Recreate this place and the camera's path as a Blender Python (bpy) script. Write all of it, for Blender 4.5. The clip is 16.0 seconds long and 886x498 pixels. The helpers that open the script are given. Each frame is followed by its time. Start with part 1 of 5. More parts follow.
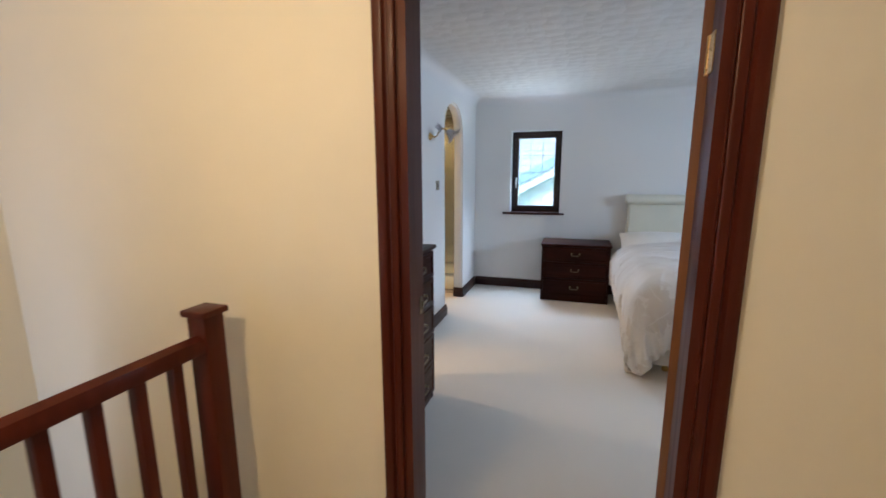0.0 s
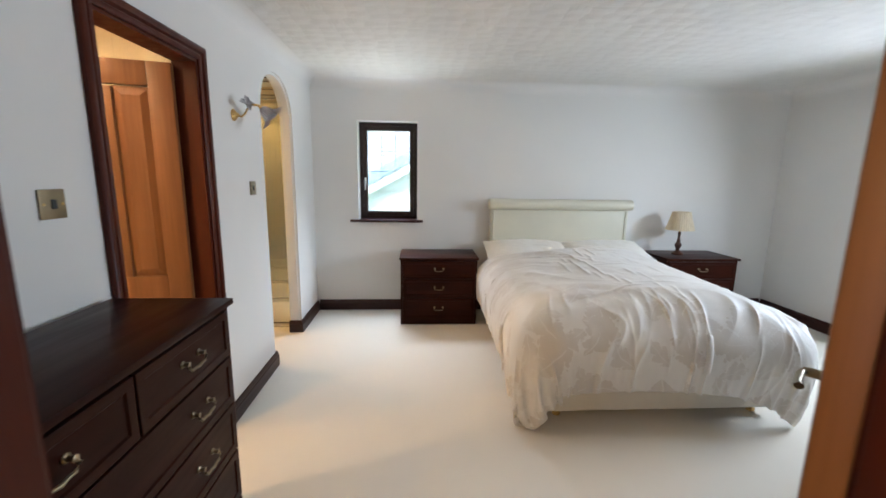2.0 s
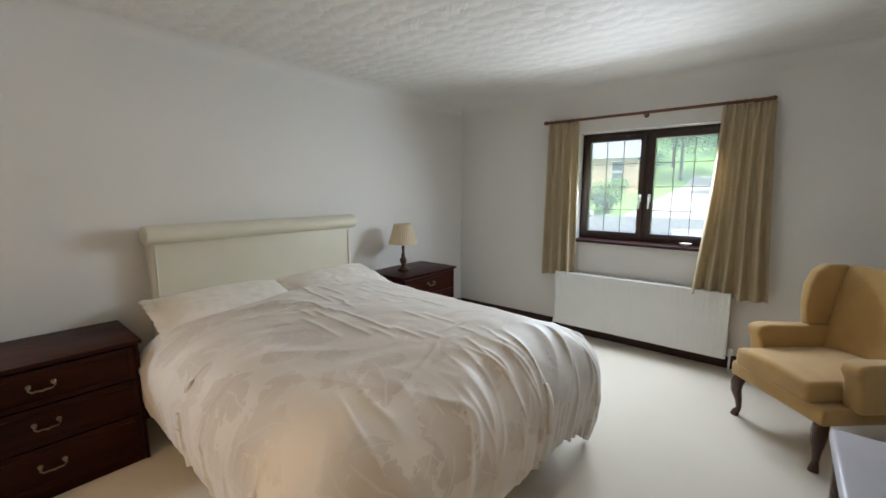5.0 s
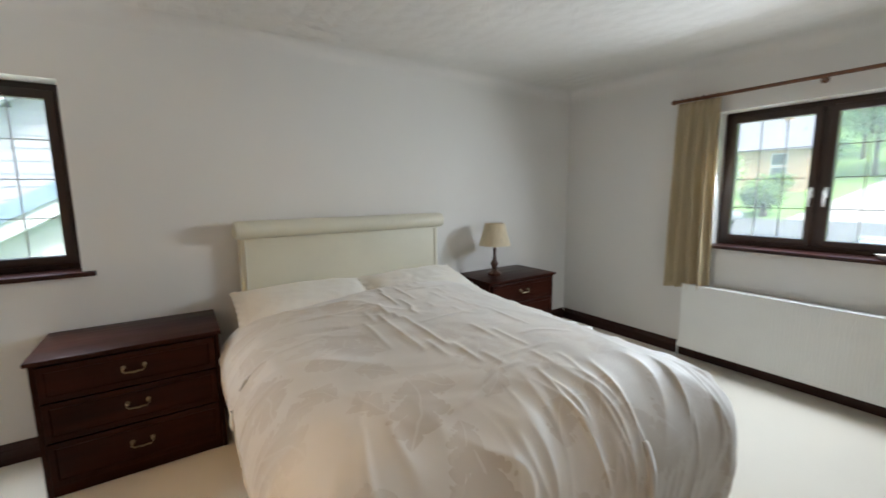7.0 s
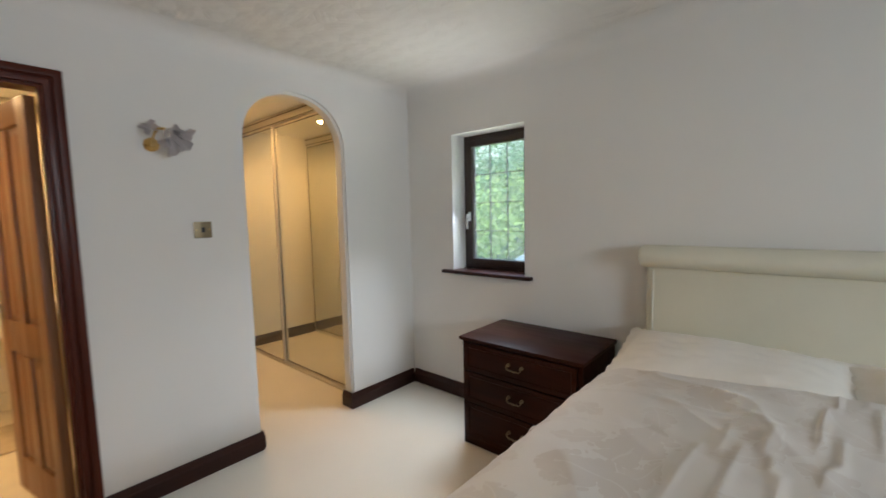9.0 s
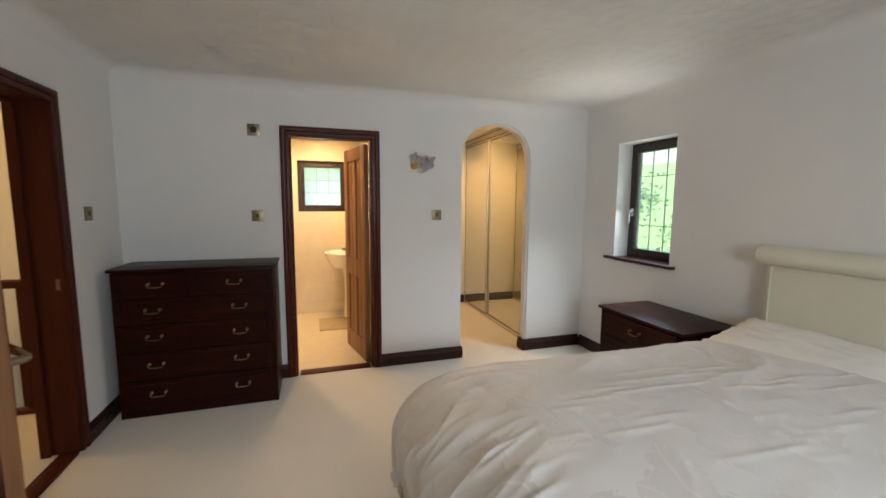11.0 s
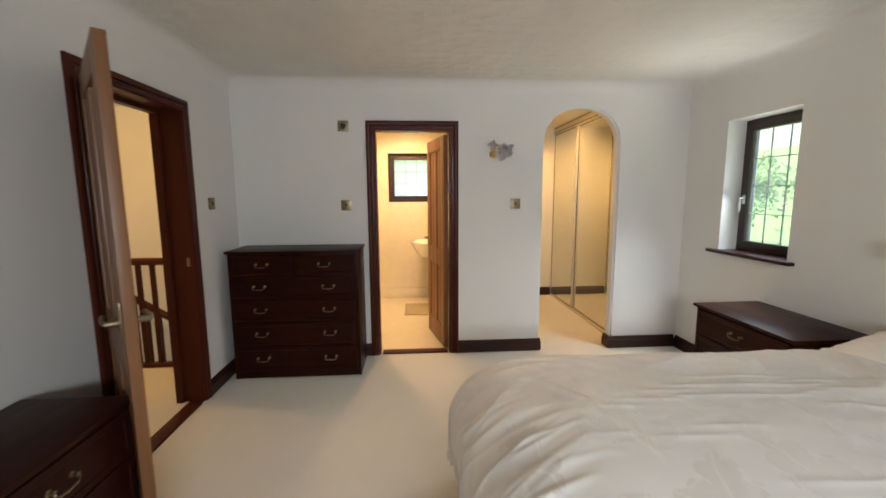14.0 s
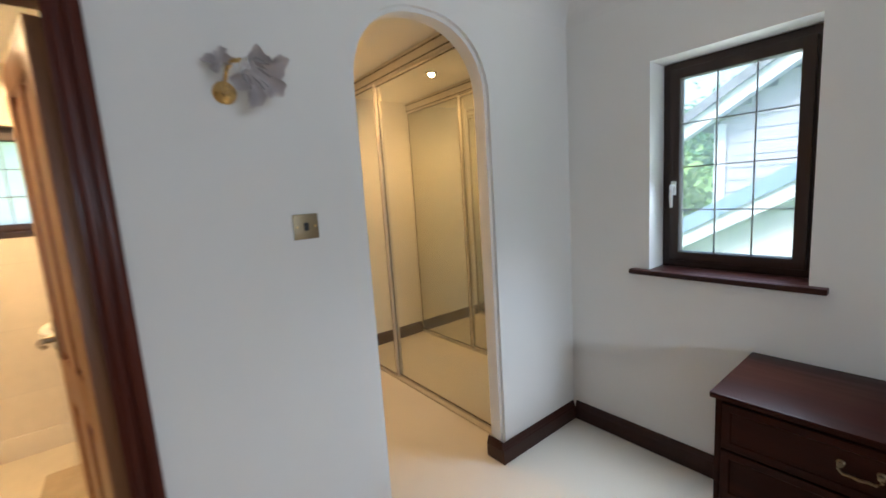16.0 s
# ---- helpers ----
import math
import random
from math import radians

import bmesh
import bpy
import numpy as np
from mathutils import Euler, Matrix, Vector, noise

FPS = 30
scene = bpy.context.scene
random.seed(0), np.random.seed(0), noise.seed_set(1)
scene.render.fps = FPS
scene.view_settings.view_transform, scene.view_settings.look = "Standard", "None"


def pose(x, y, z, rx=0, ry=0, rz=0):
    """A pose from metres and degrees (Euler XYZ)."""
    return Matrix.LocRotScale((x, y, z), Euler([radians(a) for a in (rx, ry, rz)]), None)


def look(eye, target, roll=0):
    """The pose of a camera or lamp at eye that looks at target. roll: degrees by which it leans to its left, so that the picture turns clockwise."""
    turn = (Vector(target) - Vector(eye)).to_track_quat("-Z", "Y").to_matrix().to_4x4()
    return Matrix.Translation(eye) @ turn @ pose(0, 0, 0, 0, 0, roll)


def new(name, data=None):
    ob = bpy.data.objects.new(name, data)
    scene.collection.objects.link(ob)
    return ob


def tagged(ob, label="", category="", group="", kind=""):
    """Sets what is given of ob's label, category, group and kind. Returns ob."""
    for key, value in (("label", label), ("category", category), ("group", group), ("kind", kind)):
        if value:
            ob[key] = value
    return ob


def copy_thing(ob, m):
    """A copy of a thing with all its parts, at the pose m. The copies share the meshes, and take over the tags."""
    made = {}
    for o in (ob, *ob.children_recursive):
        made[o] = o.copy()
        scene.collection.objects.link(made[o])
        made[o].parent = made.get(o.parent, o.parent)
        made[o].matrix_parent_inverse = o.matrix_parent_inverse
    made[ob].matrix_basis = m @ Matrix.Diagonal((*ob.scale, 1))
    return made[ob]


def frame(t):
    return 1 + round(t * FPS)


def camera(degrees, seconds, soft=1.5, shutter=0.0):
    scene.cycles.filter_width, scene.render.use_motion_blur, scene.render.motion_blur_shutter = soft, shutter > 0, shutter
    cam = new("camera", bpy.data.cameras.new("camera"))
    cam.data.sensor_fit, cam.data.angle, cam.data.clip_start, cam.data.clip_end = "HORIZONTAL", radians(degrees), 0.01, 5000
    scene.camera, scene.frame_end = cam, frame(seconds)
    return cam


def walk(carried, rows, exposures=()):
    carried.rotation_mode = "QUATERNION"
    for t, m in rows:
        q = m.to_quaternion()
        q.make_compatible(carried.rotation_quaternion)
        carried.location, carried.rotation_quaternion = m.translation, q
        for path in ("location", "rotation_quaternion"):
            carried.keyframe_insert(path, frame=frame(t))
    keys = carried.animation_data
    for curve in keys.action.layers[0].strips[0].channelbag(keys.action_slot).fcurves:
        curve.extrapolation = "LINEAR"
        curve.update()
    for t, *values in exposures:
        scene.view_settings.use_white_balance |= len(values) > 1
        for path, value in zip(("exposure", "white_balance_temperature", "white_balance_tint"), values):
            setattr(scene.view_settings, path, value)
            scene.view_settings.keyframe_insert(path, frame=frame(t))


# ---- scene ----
cam = camera(95.2, 16.0, 1.6, 0.3)
PATH = [
    (0, (0.195, 0.062, 1.436), (-0.403, 1.938, 1.088), -0.2),
    (0.5, (0.187, 0.282, 1.468), (-0.186, 2.212, 1.102), 0.4),
    (1, (0.132, 0.534, 1.445), (-0.062, 2.491, 1.086), 0.5),
    (1.5, (0.115, 0.764, 1.461), (0.05, 2.73, 1.097), 0.6),
    (2, (0.054, 1.001, 1.46), (0.176, 2.966, 1.105), 0.9),
    (2.2, (0.032, 1.1, 1.465), (0.221, 3.058, 1.107), 1.1),
    (2.5, (0.057, 1.264, 1.456), (0.359, 3.211, 1.113), 1.0),
    (3, (0.078, 1.548, 1.459), (0.638, 3.441, 1.138), 0.8),
    (3.5, (0.062, 1.82, 1.467), (0.921, 3.603, 1.175), 0.4),
    (4, (0.094, 2.051, 1.462), (1.281, 3.635, 1.17), 0.1),
    (6.3, (0.125, 2.378, 1.451), (1.712, 3.562, 1.17), 0.0),
    (6.5, (0.25, 2.343, 1.476), (1.707, 3.681, 1.18), -0.0),
    (7, (0.485, 2.399, 1.409), (1.58, 4.049, 1.128), -0.6),
    (7.5, (0.699, 2.578, 1.449), (1.172, 4.502, 1.176), -1.2),
    (8, (0.895, 2.697, 1.463), (0.606, 4.667, 1.267), -1.5),
    (8.5, (1.11, 2.845, 1.429), (0.262, 4.649, 1.265), -1.3),
    (9, (1.392, 2.953, 1.419), (0.081, 4.453, 1.247), -1.3),
    (9.5, (1.739, 2.916, 1.448), (0.127, 4.088, 1.274), -1.0),
    (10, (2.023, 2.78, 1.469), (0.241, 3.672, 1.301), -0.3),
    (11.25, (2.62, 2.70, 1.462), (0.71, 3.22, 1.222), 0.5),
    (12.5, (3.183, 3.075, 1.452), (1.208, 3.154, 1.149), 1.1),
    (13, (3.201, 3.063, 1.447), (1.227, 3.127, 1.132), 1.0),
    (13.5, (2.964, 2.98, 1.435), (0.988, 3.032, 1.128), 0.4),
    (14, (2.533, 2.859, 1.444), (0.555, 2.996, 1.179), -0.3),
    (14.5, (1.978, 2.827, 1.444), (0.013, 3.104, 1.195), -1.4),
    (15, (1.426, 2.87, 1.454), (-0.471, 3.467, 1.243), -2.3),
    (15.5, (0.912, 3.035, 1.44), (-0.872, 3.91, 1.21), -3.2),
    (16, (0.38, 3.252, 1.446), (-1.182, 4.471, 1.175), -3.8),
]
walk(cam, [(t, look(eye, target, roll)) for t, eye, target, roll in PATH],
     [(0, 2.5, 4900, 10), (1, 2.5, 5000, 10), (2, 2.82, 5600, 10), (3, 2.62, 6050, 10), (4, 2.33, 6050, 10), (7, 2.40, 6000, 9), (8.5, 2.25, 6300, 10), (9.5, 2.25, 5750, 10), (10, 2.33, 5750, 10), (12.5, 2.22, 6750, 11), (13.5, 2.31, 6700, 11), (14.5, 2.56, 5950, 10), (15.5, 2.42, 5850, 10), (16, 2.32, 5550, 10)])

# ---------------------------------------------------------------- light
world = bpy.data.worlds.new("sky")
scene.world = world
world.use_nodes = True
wn = world.node_tree.nodes
sky = wn.new("ShaderNodeTexSky")
sky.sky_type = "NISHITA"
sky.sun_disc = False
sky.sun_elevation = radians(61)
sky.sun_rotation = radians(197)
sky.air_density = 1.6
sky.dust_density = 4.0
wn["Background"].inputs["Strength"].default_value = 0.105
world.node_tree.links.new(sky.outputs[0], wn["Background"].inputs["Color"])

sun_data = bpy.data.lights.new("sun", "SUN")
sun_data.energy = 2.1
sun_data.angle = radians(14)
sun_data.color = (1.0, 0.95, 0.88)
sun = new("sun", sun_data)
sun.matrix_world = look((-6, -20, 38), (0, 0, 0))


def lamp(name, kind, place, watts, color, size=0.06, target=None, cone=120):
    data = bpy.data.lights.new(name, kind)
    data.energy, data.color = watts, color
    if kind == "SPOT":
        data.spot_size, data.spot_blend, data.shadow_soft_size = radians(cone), 0.6, size
    elif kind == "AREA":
        data.shape, data.size = "DISK", size
    else:
        data.shadow_soft_size = size
    ob = new(name, data)
    ob.matrix_world = look(place, target or (place[0], place[1] + 0.001, 0))
    return ob


def window_light(name, place, wide, high, watts, way, color, cone):
    """The sky's or the ground's share of light in a window opening, sent downwards or upwards into the room."""
    data = bpy.data.lights.new(name, "AREA")
    data.shape, data.size, data.size_y = "RECTANGLE", wide, high
    data.energy, data.color, data.spread = watts, color, radians(cone)
    ob = new(name, data)
    ob.matrix_world = look(place, Vector(place) + Vector(way))
    return ob


SKY, EARTH = (0.89, 0.955, 1.0), (1.0, 0.98, 0.92)
window_light("sky_light", (4.07, 3.30, 1.60), 1.10, 0.32, 7.3, (-0.88, 0, -0.47), SKY, 160)
window_light("ground_light", (4.08, 3.30, 1.20), 1.10, 0.30, 0.6, (-0.90, 0, 0.43), EARTH, 120)
window_light("sky_light", (-0.27, 5.35, 1.50), 0.50, 0.20, 1.2, (0, -0.58, -0.81), SKY, 100)
window_light("ground_light", (-0.27, 5.35, 1.40), 0.50, 0.20, 0.35, (0, -0.58, 0.81), EARTH, 100)

WARM = (1.0, 0.62, 0.28)
# Unseen bulb, assumed as the source of the landing's warm light.
lamp("unseen_landing_bulb", "POINT", (-0.55, -0.1, 2.05), 6.8, (1.0, 0.615, 0.245), 0.09)
# Daylight of the added, unseen stair window; brightens the stairwell wall.
window_light("sky_light", (-2.15, -1.78, 0.55), 0.55, 1.00, 4.5, (0.45, 0.89, -0.12), (0.95, 0.97, 1.0), 150)
lamp("dressing_spot", "SPOT", (-2.17, 4.43, 2.350), 11.5, (1.0, 0.56, 0.21), 0.02, cone=172)
lamp("shower_room_spot", "SPOT", (-2.50, 2.78, 2.350), 17, WARM, 0.02, cone=170)
lamp("shower_room_spot", "SPOT", (-1.75, 2.30, 2.350), 13, WARM, 0.02, cone=170)

# ---------------------------------------------------------------- materials


def link(m, a, b):
    m.node_tree.links.new(a, b)


def base_mat(name):
    m = bpy.data.materials.new(name)
    m.use_nodes = True
    return m, m.node_tree.nodes, m.node_tree.nodes["Principled BSDF"]


def vec(m, scale=(1, 1, 1)):
    n = m.node_tree.nodes
    co, mp = n.new("ShaderNodeTexCoord"), n.new("ShaderNodeMapping")
    mp.inputs["Scale"].default_value = scale
    link(m, co.outputs["Object"], mp.inputs["Vector"])
    return mp.outputs["Vector"]


def noise_tex(m, v, scale, detail=4, rough=0.55, distort=0.0):
    t = m.node_tree.nodes.new("ShaderNodeTexNoise")
    t.inputs["Scale"].default_value, t.inputs["Detail"].default_value = scale, detail
    t.inputs["Roughness"].default_value, t.inputs["Distortion"].default_value = rough, distort
    link(m, v, t.inputs["Vector"])
    return t.outputs["Fac"]


def ramp(m, fac, stops):
    r = m.node_tree.nodes.new("ShaderNodeValToRGB")
    e = r.color_ramp.elements
    while len(e) < len(stops):
        e.new(0.5)
    for el, (p, c) in zip(e, stops):
        el.position, el.color = p, (*c, 1)
    link(m, fac, r.inputs["Fac"])
    return r.outputs["Color"]


def math_node(m, op, a, b=None):
    t = m.node_tree.nodes.new("ShaderNodeMath")
    t.operation = op
    for k, s in enumerate((a, b)):
        if s is None:
            continue
        if isinstance(s, (int, float)):
            t.inputs[k].default_value = s
        else:
            link(m, s, t.inputs[k])
    return t.outputs[0]


def mixc(m, fac, a, b, how="MIX"):
    t = m.node_tree.nodes.new("ShaderNodeMix")
    t.data_type, t.blend_type = "RGBA", how
    for k, s in ((0, fac), (6, a), (7, b)):
        if isinstance(s, (int, float)):
            t.inputs[k].default_value = s
        elif isinstance(s, tuple):
            t.inputs[k].default_value = (*s, 1)
        else:
            link(m, s, t.inputs[k])
    return t.outputs[2]


def bump(m, p, height, strength, dist):
    b = m.node_tree.nodes.new("ShaderNodeBump")
    b.inputs["Strength"].default_value, b.inputs["Distance"].default_value = strength, dist
    link(m, height, b.inputs["Height"])
    link(m, b.outputs["Normal"], p.inputs["Normal"])


def plain(name, c, rough=0.5, vary=0.06, scale=6.0, metal=0.0, bump_scale=0.0, bump_h=0.001, sheen=0.0, coat=0.0, spec=0.5):
    """A painted, woven or cast surface: two scales of tone, fine relief."""
    m, n, p = base_mat(name)
    v = vec(m)
    a = noise_tex(m, v, scale)
    lo, hi = tuple(max(0, x * (1 - vary)) for x in c), tuple(min(1, x * (1 + vary)) for x in c)
    col = ramp(m, a, [(0.3, lo), (0.7, hi)])
    fine = noise_tex(m, v, scale * 14, 3)
    col = mixc(m, 0.35 * min(1, vary * 6), col, ramp(m, fine, [(0.35, lo), (0.65, hi)]))
    link(m, col, p.inputs["Base Color"])
    p.inputs["Metallic"].default_value = metal
    p.inputs["Specular IOR Level"].default_value = spec
    p.inputs["Sheen Weight"].default_value = sheen
    p.inputs["Coat Weight"].default_value = coat
    rr = ramp(m, noise_tex(m, v, scale * 3), [(0.3, (max(0.02, rough - 0.06),) * 3), (0.7, (min(1, rough + 0.06),) * 3)])
    link(m, rr, p.inputs["Roughness"])
    if bump_scale:
        bump(m, p, noise_tex(m, v, bump_scale, 5), 0.5, bump_h)
    return m


def wood(name, dark, light, rough=0.35, grain=(30, 30, 2.2), coat=0.0, spec=0.5):
    m, n, p = base_mat(name)
    v = vec(m, grain)
    info = n.new("ShaderNodeObjectInfo")
    off = n.new("ShaderNodeVectorMath")
    off.operation = "MULTIPLY_ADD"
    off.inputs[1].default_value = (1, 1, 1)
    link(m, v, off.inputs[0])
    sc = math_node(m, "MULTIPLY", info.outputs["Random"], 40.0)
    comb = n.new("ShaderNodeCombineXYZ")
    for k in range(3):
        link(m, sc, comb.inputs[k])
    link(m, comb.outputs[0], off.inputs[2])
    g = noise_tex(m, off.outputs[0], 1.0, 6, 0.55, 0.25)
    broad = noise_tex(m, vec(m, (3, 3, 0.8)), 1.0, 2)
    col = ramp(m, g, [(0.28, dark), (0.72, light)])
    col = mixc(m, 0.35, col, ramp(m, broad, [(0.3, dark), (0.7, light)]))
    link(m, col, p.inputs["Base Color"])
    rr = ramp(m, g, [(0.3, (rough + 0.08,) * 3), (0.7, (rough - 0.05,) * 3)])
    link(m, rr, p.inputs["Roughness"])
    p.inputs["Coat Weight"].default_value = coat
    p.inputs["Coat Roughness"].default_value = 0.15
    p.inputs["Specular IOR Level"].default_value = spec
    bump(m, p, g, 0.15, 0.0004)
    return m


M = {}
M["wall"] = plain("wall_paint", (0.77, 0.755, 0.73), 0.75, 0.02, 1.2, bump_scale=120, bump_h=0.0004, spec=0.3)
M["cream_wall"] = plain("cream_paint", (0.80, 0.765, 0.68), 0.75, 0.03, 1.2, bump_scale=120, bump_h=0.0004, spec=0.3)
M["mahogany"] = wood("mahogany", (0.040, 0.0075, 0.0035), (0.090, 0.0165, 0.0065), 0.38, (26, 26, 2.0), coat=0.04, spec=0.18)
M["skirting"] = wood("stained_skirting", (0.018, 0.005, 0.0035), (0.044, 0.012, 0.008), 0.36, (2.0, 2.0, 40), spec=0.35)
M["dark_chest"] = wood("dark_veneer", (0.014, 0.0031, 0.0017), (0.036, 0.0084, 0.0043), 0.34, (2.2, 20, 26), spec=0.09)
M["oak"] = wood("oak_door", (0.14, 0.052, 0.016), (0.27, 0.115, 0.040), 0.42, (34, 34, 1.6))
M["rod"] = wood("rod_wood", (0.10, 0.035, 0.012), (0.19, 0.07, 0.025), 0.35, (40, 2, 40))
M["frame"] = wood("window_frame", (0.020, 0.010, 0.007), (0.045, 0.022, 0.014), 0.38, (30, 30, 2))
M["leg"] = wood("turned_leg", (0.035, 0.013, 0.007), (0.085, 0.032, 0.017), 0.3, (30, 30, 3), coat=0.3)
M["leather"] = plain("cream_leatherette", (0.69, 0.665, 0.545), 0.42, 0.04, 3, bump_scale=260, bump_h=0.0005)
M["divan"] = plain("divan_fabric", (0.72, 0.66, 0.56), 0.85, 0.05, 5, bump_scale=400, bump_h=0.0006, sheen=0.2)
M["pillow"] = plain("pillow_cotton", (0.82, 0.785, 0.72), 0.7, 0.04, 4, bump_scale=300, bump_h=0.0005, sheen=0.3)
M["chair"] = plain("ochre_weave", (0.48, 0.295, 0.095), 0.85, 0.10, 8, bump_scale=500, bump_h=0.001, sheen=0.4)
M["lilac"] = plain("lilac_vinyl", (0.52, 0.50, 0.54), 0.35, 0.06, 5, bump_scale=200, bump_h=0.0004)
M["brass"] = plain("aged_brass", (0.62, 0.42, 0.16), 0.30, 0.10, 20, metal=1.0)
M["antique"] = plain("antique_brass", (0.27, 0.215, 0.135), 0.40, 0.12, 20, metal=1.0)
M["chrome"] = plain("satin_chrome", (0.72, 0.72, 0.70), 0.18, 0.04, 20, metal=1.0)
M["white_metal"] = plain("white_enamel", (0.80, 0.81, 0.80), 0.35, 0.02, 4)
M["porcelain"] = plain("porcelain", (0.86, 0.84, 0.79), 0.12, 0.02, 4, coat=0.4)
M["towel"] = plain("towel", (0.80, 0.74, 0.62), 0.95, 0.06, 12, bump_scale=500, bump_h=0.002, sheen=0.5)
M["mat"] = plain("beige_pile", (0.44, 0.36, 0.24), 0.95, 0.08, 12, bump_scale=400, bump_h=0.003)
M["alu"] = plain("champagne_frame", (0.62, 0.56, 0.46), 0.35, 0.05, 10, metal=0.3)
# Dark brown for the shade lines painted on wardrobe tracks and frames.
M["shade_line"] = plain("shade_brown", (0.085, 0.06, 0.035), 0.4, 0.08, 10, metal=0.5)
M["black"] = plain("black_rubber", (0.02, 0.02, 0.02), 0.6, 0.1, 10)
M["lead"] = plain("lead_strip", (0.26, 0.26, 0.27), 0.5, 0.1, 20, metal=0.5)
M["ivory"] = plain("ivory_plastic", (0.72, 0.68, 0.58), 0.35, 0.03, 10)


def carpet(name, c):
    m, n, p = base_mat(name)
    v = vec(m)
    big = noise_tex(m, v, 1.3, 3)
    tuft = noise_tex(m, v, 260, 3, 0.7)
    col = ramp(m, big, [(0.3, tuple(x * 0.93 for x in c)), (0.7, tuple(min(1, x * 1.05) for x in c))])
    col = mixc(m, 0.45, col, ramp(m, tuft, [(0.3, tuple(x * 0.80 for x in c)), (0.7, tuple(min(1, x * 1.12) for x in c))]))
    link(m, col, p.inputs["Base Color"])
    p.inputs["Roughness"].default_value = 0.95
    p.inputs["Sheen Weight"].default_value = 0.25
    h = math_node(m, "ADD", tuft, math_node(m, "MULTIPLY", noise_tex(m, v, 40, 3), 0.6))
    bump(m, p, h, 0.5, 0.004)
    return m


M["carpet"] = carpet("cream_carpet", (0.74, 0.68, 0.58))


def artex():
    """White ceiling plaster, stippled in overlapping swirls."""
    m, n, p = base_mat("textured_ceiling")
    v = vec(m)
    a = noise_tex(m, v, 2.2, 3)
    link(m, ramp(m, a, [(0.3, (0.74, 0.72, 0.685)), (0.7, (0.79, 0.775, 0.74))]), p.inputs["Base Color"])
    p.inputs["Roughness"].default_value = 0.62
    p.inputs["Specular IOR Level"].default_value = 0.35
    cell = n.new("ShaderNodeTexVoronoi")
    cell.voronoi_dimensions = "2D"
    cell.inputs["Scale"].default_value = 8.5
    cell.inputs["Randomness"].default_value = 0.55
    link(m, v, cell.inputs["Vector"])
    tone = n.new("ShaderNodeSeparateColor")
    link(m, cell.outputs["Color"], tone.inputs[0])
    rot = n.new("ShaderNodeVectorRotate")
    rot.rotation_type = "Z_AXIS"
    link(m, v, rot.inputs["Vector"])
    link(m, math_node(m, "MULTIPLY", math_node(m, "ROUND", math_node(m, "MULTIPLY", tone.outputs[0], 3.0)), 0.785), rot.inputs["Angle"])
    comb = n.new("ShaderNodeMapping")
    comb.inputs["Scale"].default_value = (46, 7, 1)
    link(m, rot.outputs[0], comb.inputs["Vector"])
    strokes = noise_tex(m, comb.outputs["Vector"], 1.0, 3, 0.5, 0.4)
    dabs = math_node(m, "MULTIPLY", math_node(m, "ADD", tone.outputs[1], noise_tex(m, v, 11, 3)), 0.45)
    h = math_node(m, "ADD", math_node(m, "SUBTRACT", dabs, math_node(m, "MULTIPLY", cell.outputs["Distance"], 1.1)), math_node(m, "MULTIPLY", strokes, 0.45))
    bump(m, p, h, 0.65, 0.014)
    return m


M["ceiling"] = artex()


def tile_mat(name, c, w, h, rough, plane="wall"):
    m, n, p = base_mat(name)
    co = n.new("ShaderNodeTexCoord")
    br = n.new("ShaderNodeTexBrick")
    br.offset = 0.0
    br.inputs["Scale"].default_value = 1.0
    br.inputs["Brick Width"].default_value, br.inputs["Row Height"].default_value = w, h
    br.inputs["Mortar Size"].default_value = 0.003
    br.inputs["Mortar Smooth"].default_value = 0.3
    br.inputs["Color1"].default_value = (*c, 1)
    br.inputs["Color2"].default_value = (*[x * 0.97 for x in c], 1)
    br.inputs["Mortar"].default_value = (*[x * 0.93 for x in c], 1)
    if plane == "wall":
        sep, comb = n.new("ShaderNodeSeparateXYZ"), n.new("ShaderNodeCombineXYZ")
        link(m, co.outputs["Object"], sep.inputs[0])
        link(m, math_node(m, "ADD", sep.outputs[0], sep.outputs[1]), comb.inputs[0])
        link(m, sep.outputs[2], comb.inputs[1])
        link(m, comb.outputs[0], br.inputs["Vector"])
    else:
        link(m, co.outputs["Object"], br.inputs["Vector"])
    mott = ramp(m, noise_tex(m, vec(m), 9, 4), [(0.3, (0.93, 0.93, 0.93)), (0.7, (1, 1, 1))])
    link(m, mixc(m, 1.0, br.outputs["Color"], mott, "MULTIPLY"), p.inputs["Base Color"])
    p.inputs["Roughness"].default_value = rough
    inv = math_node(m, "SUBTRACT", 1.0, br.outputs["Fac"])
    bump(m, p, inv, 0.25, 0.0012)
    return m


M["wall_tile"] = tile_mat("cream_wall_tile", (0.74, 0.66, 0.50), 0.30, 0.40, 0.24)
M["floor_tile"] = tile_mat("cream_floor_tile", (0.74, 0.66, 0.50), 0.33, 0.33, 0.28, "floor")


def mirror_mat():
    m, n, p = base_mat("mirror")
    p.inputs["Base Color"].default_value = (0.76, 0.76, 0.66, 1)
    p.inputs["Metallic"].default_value = 0.86
    p.inputs["Roughness"].default_value = 0.015
    return m


M["mirror"] = mirror_mat()


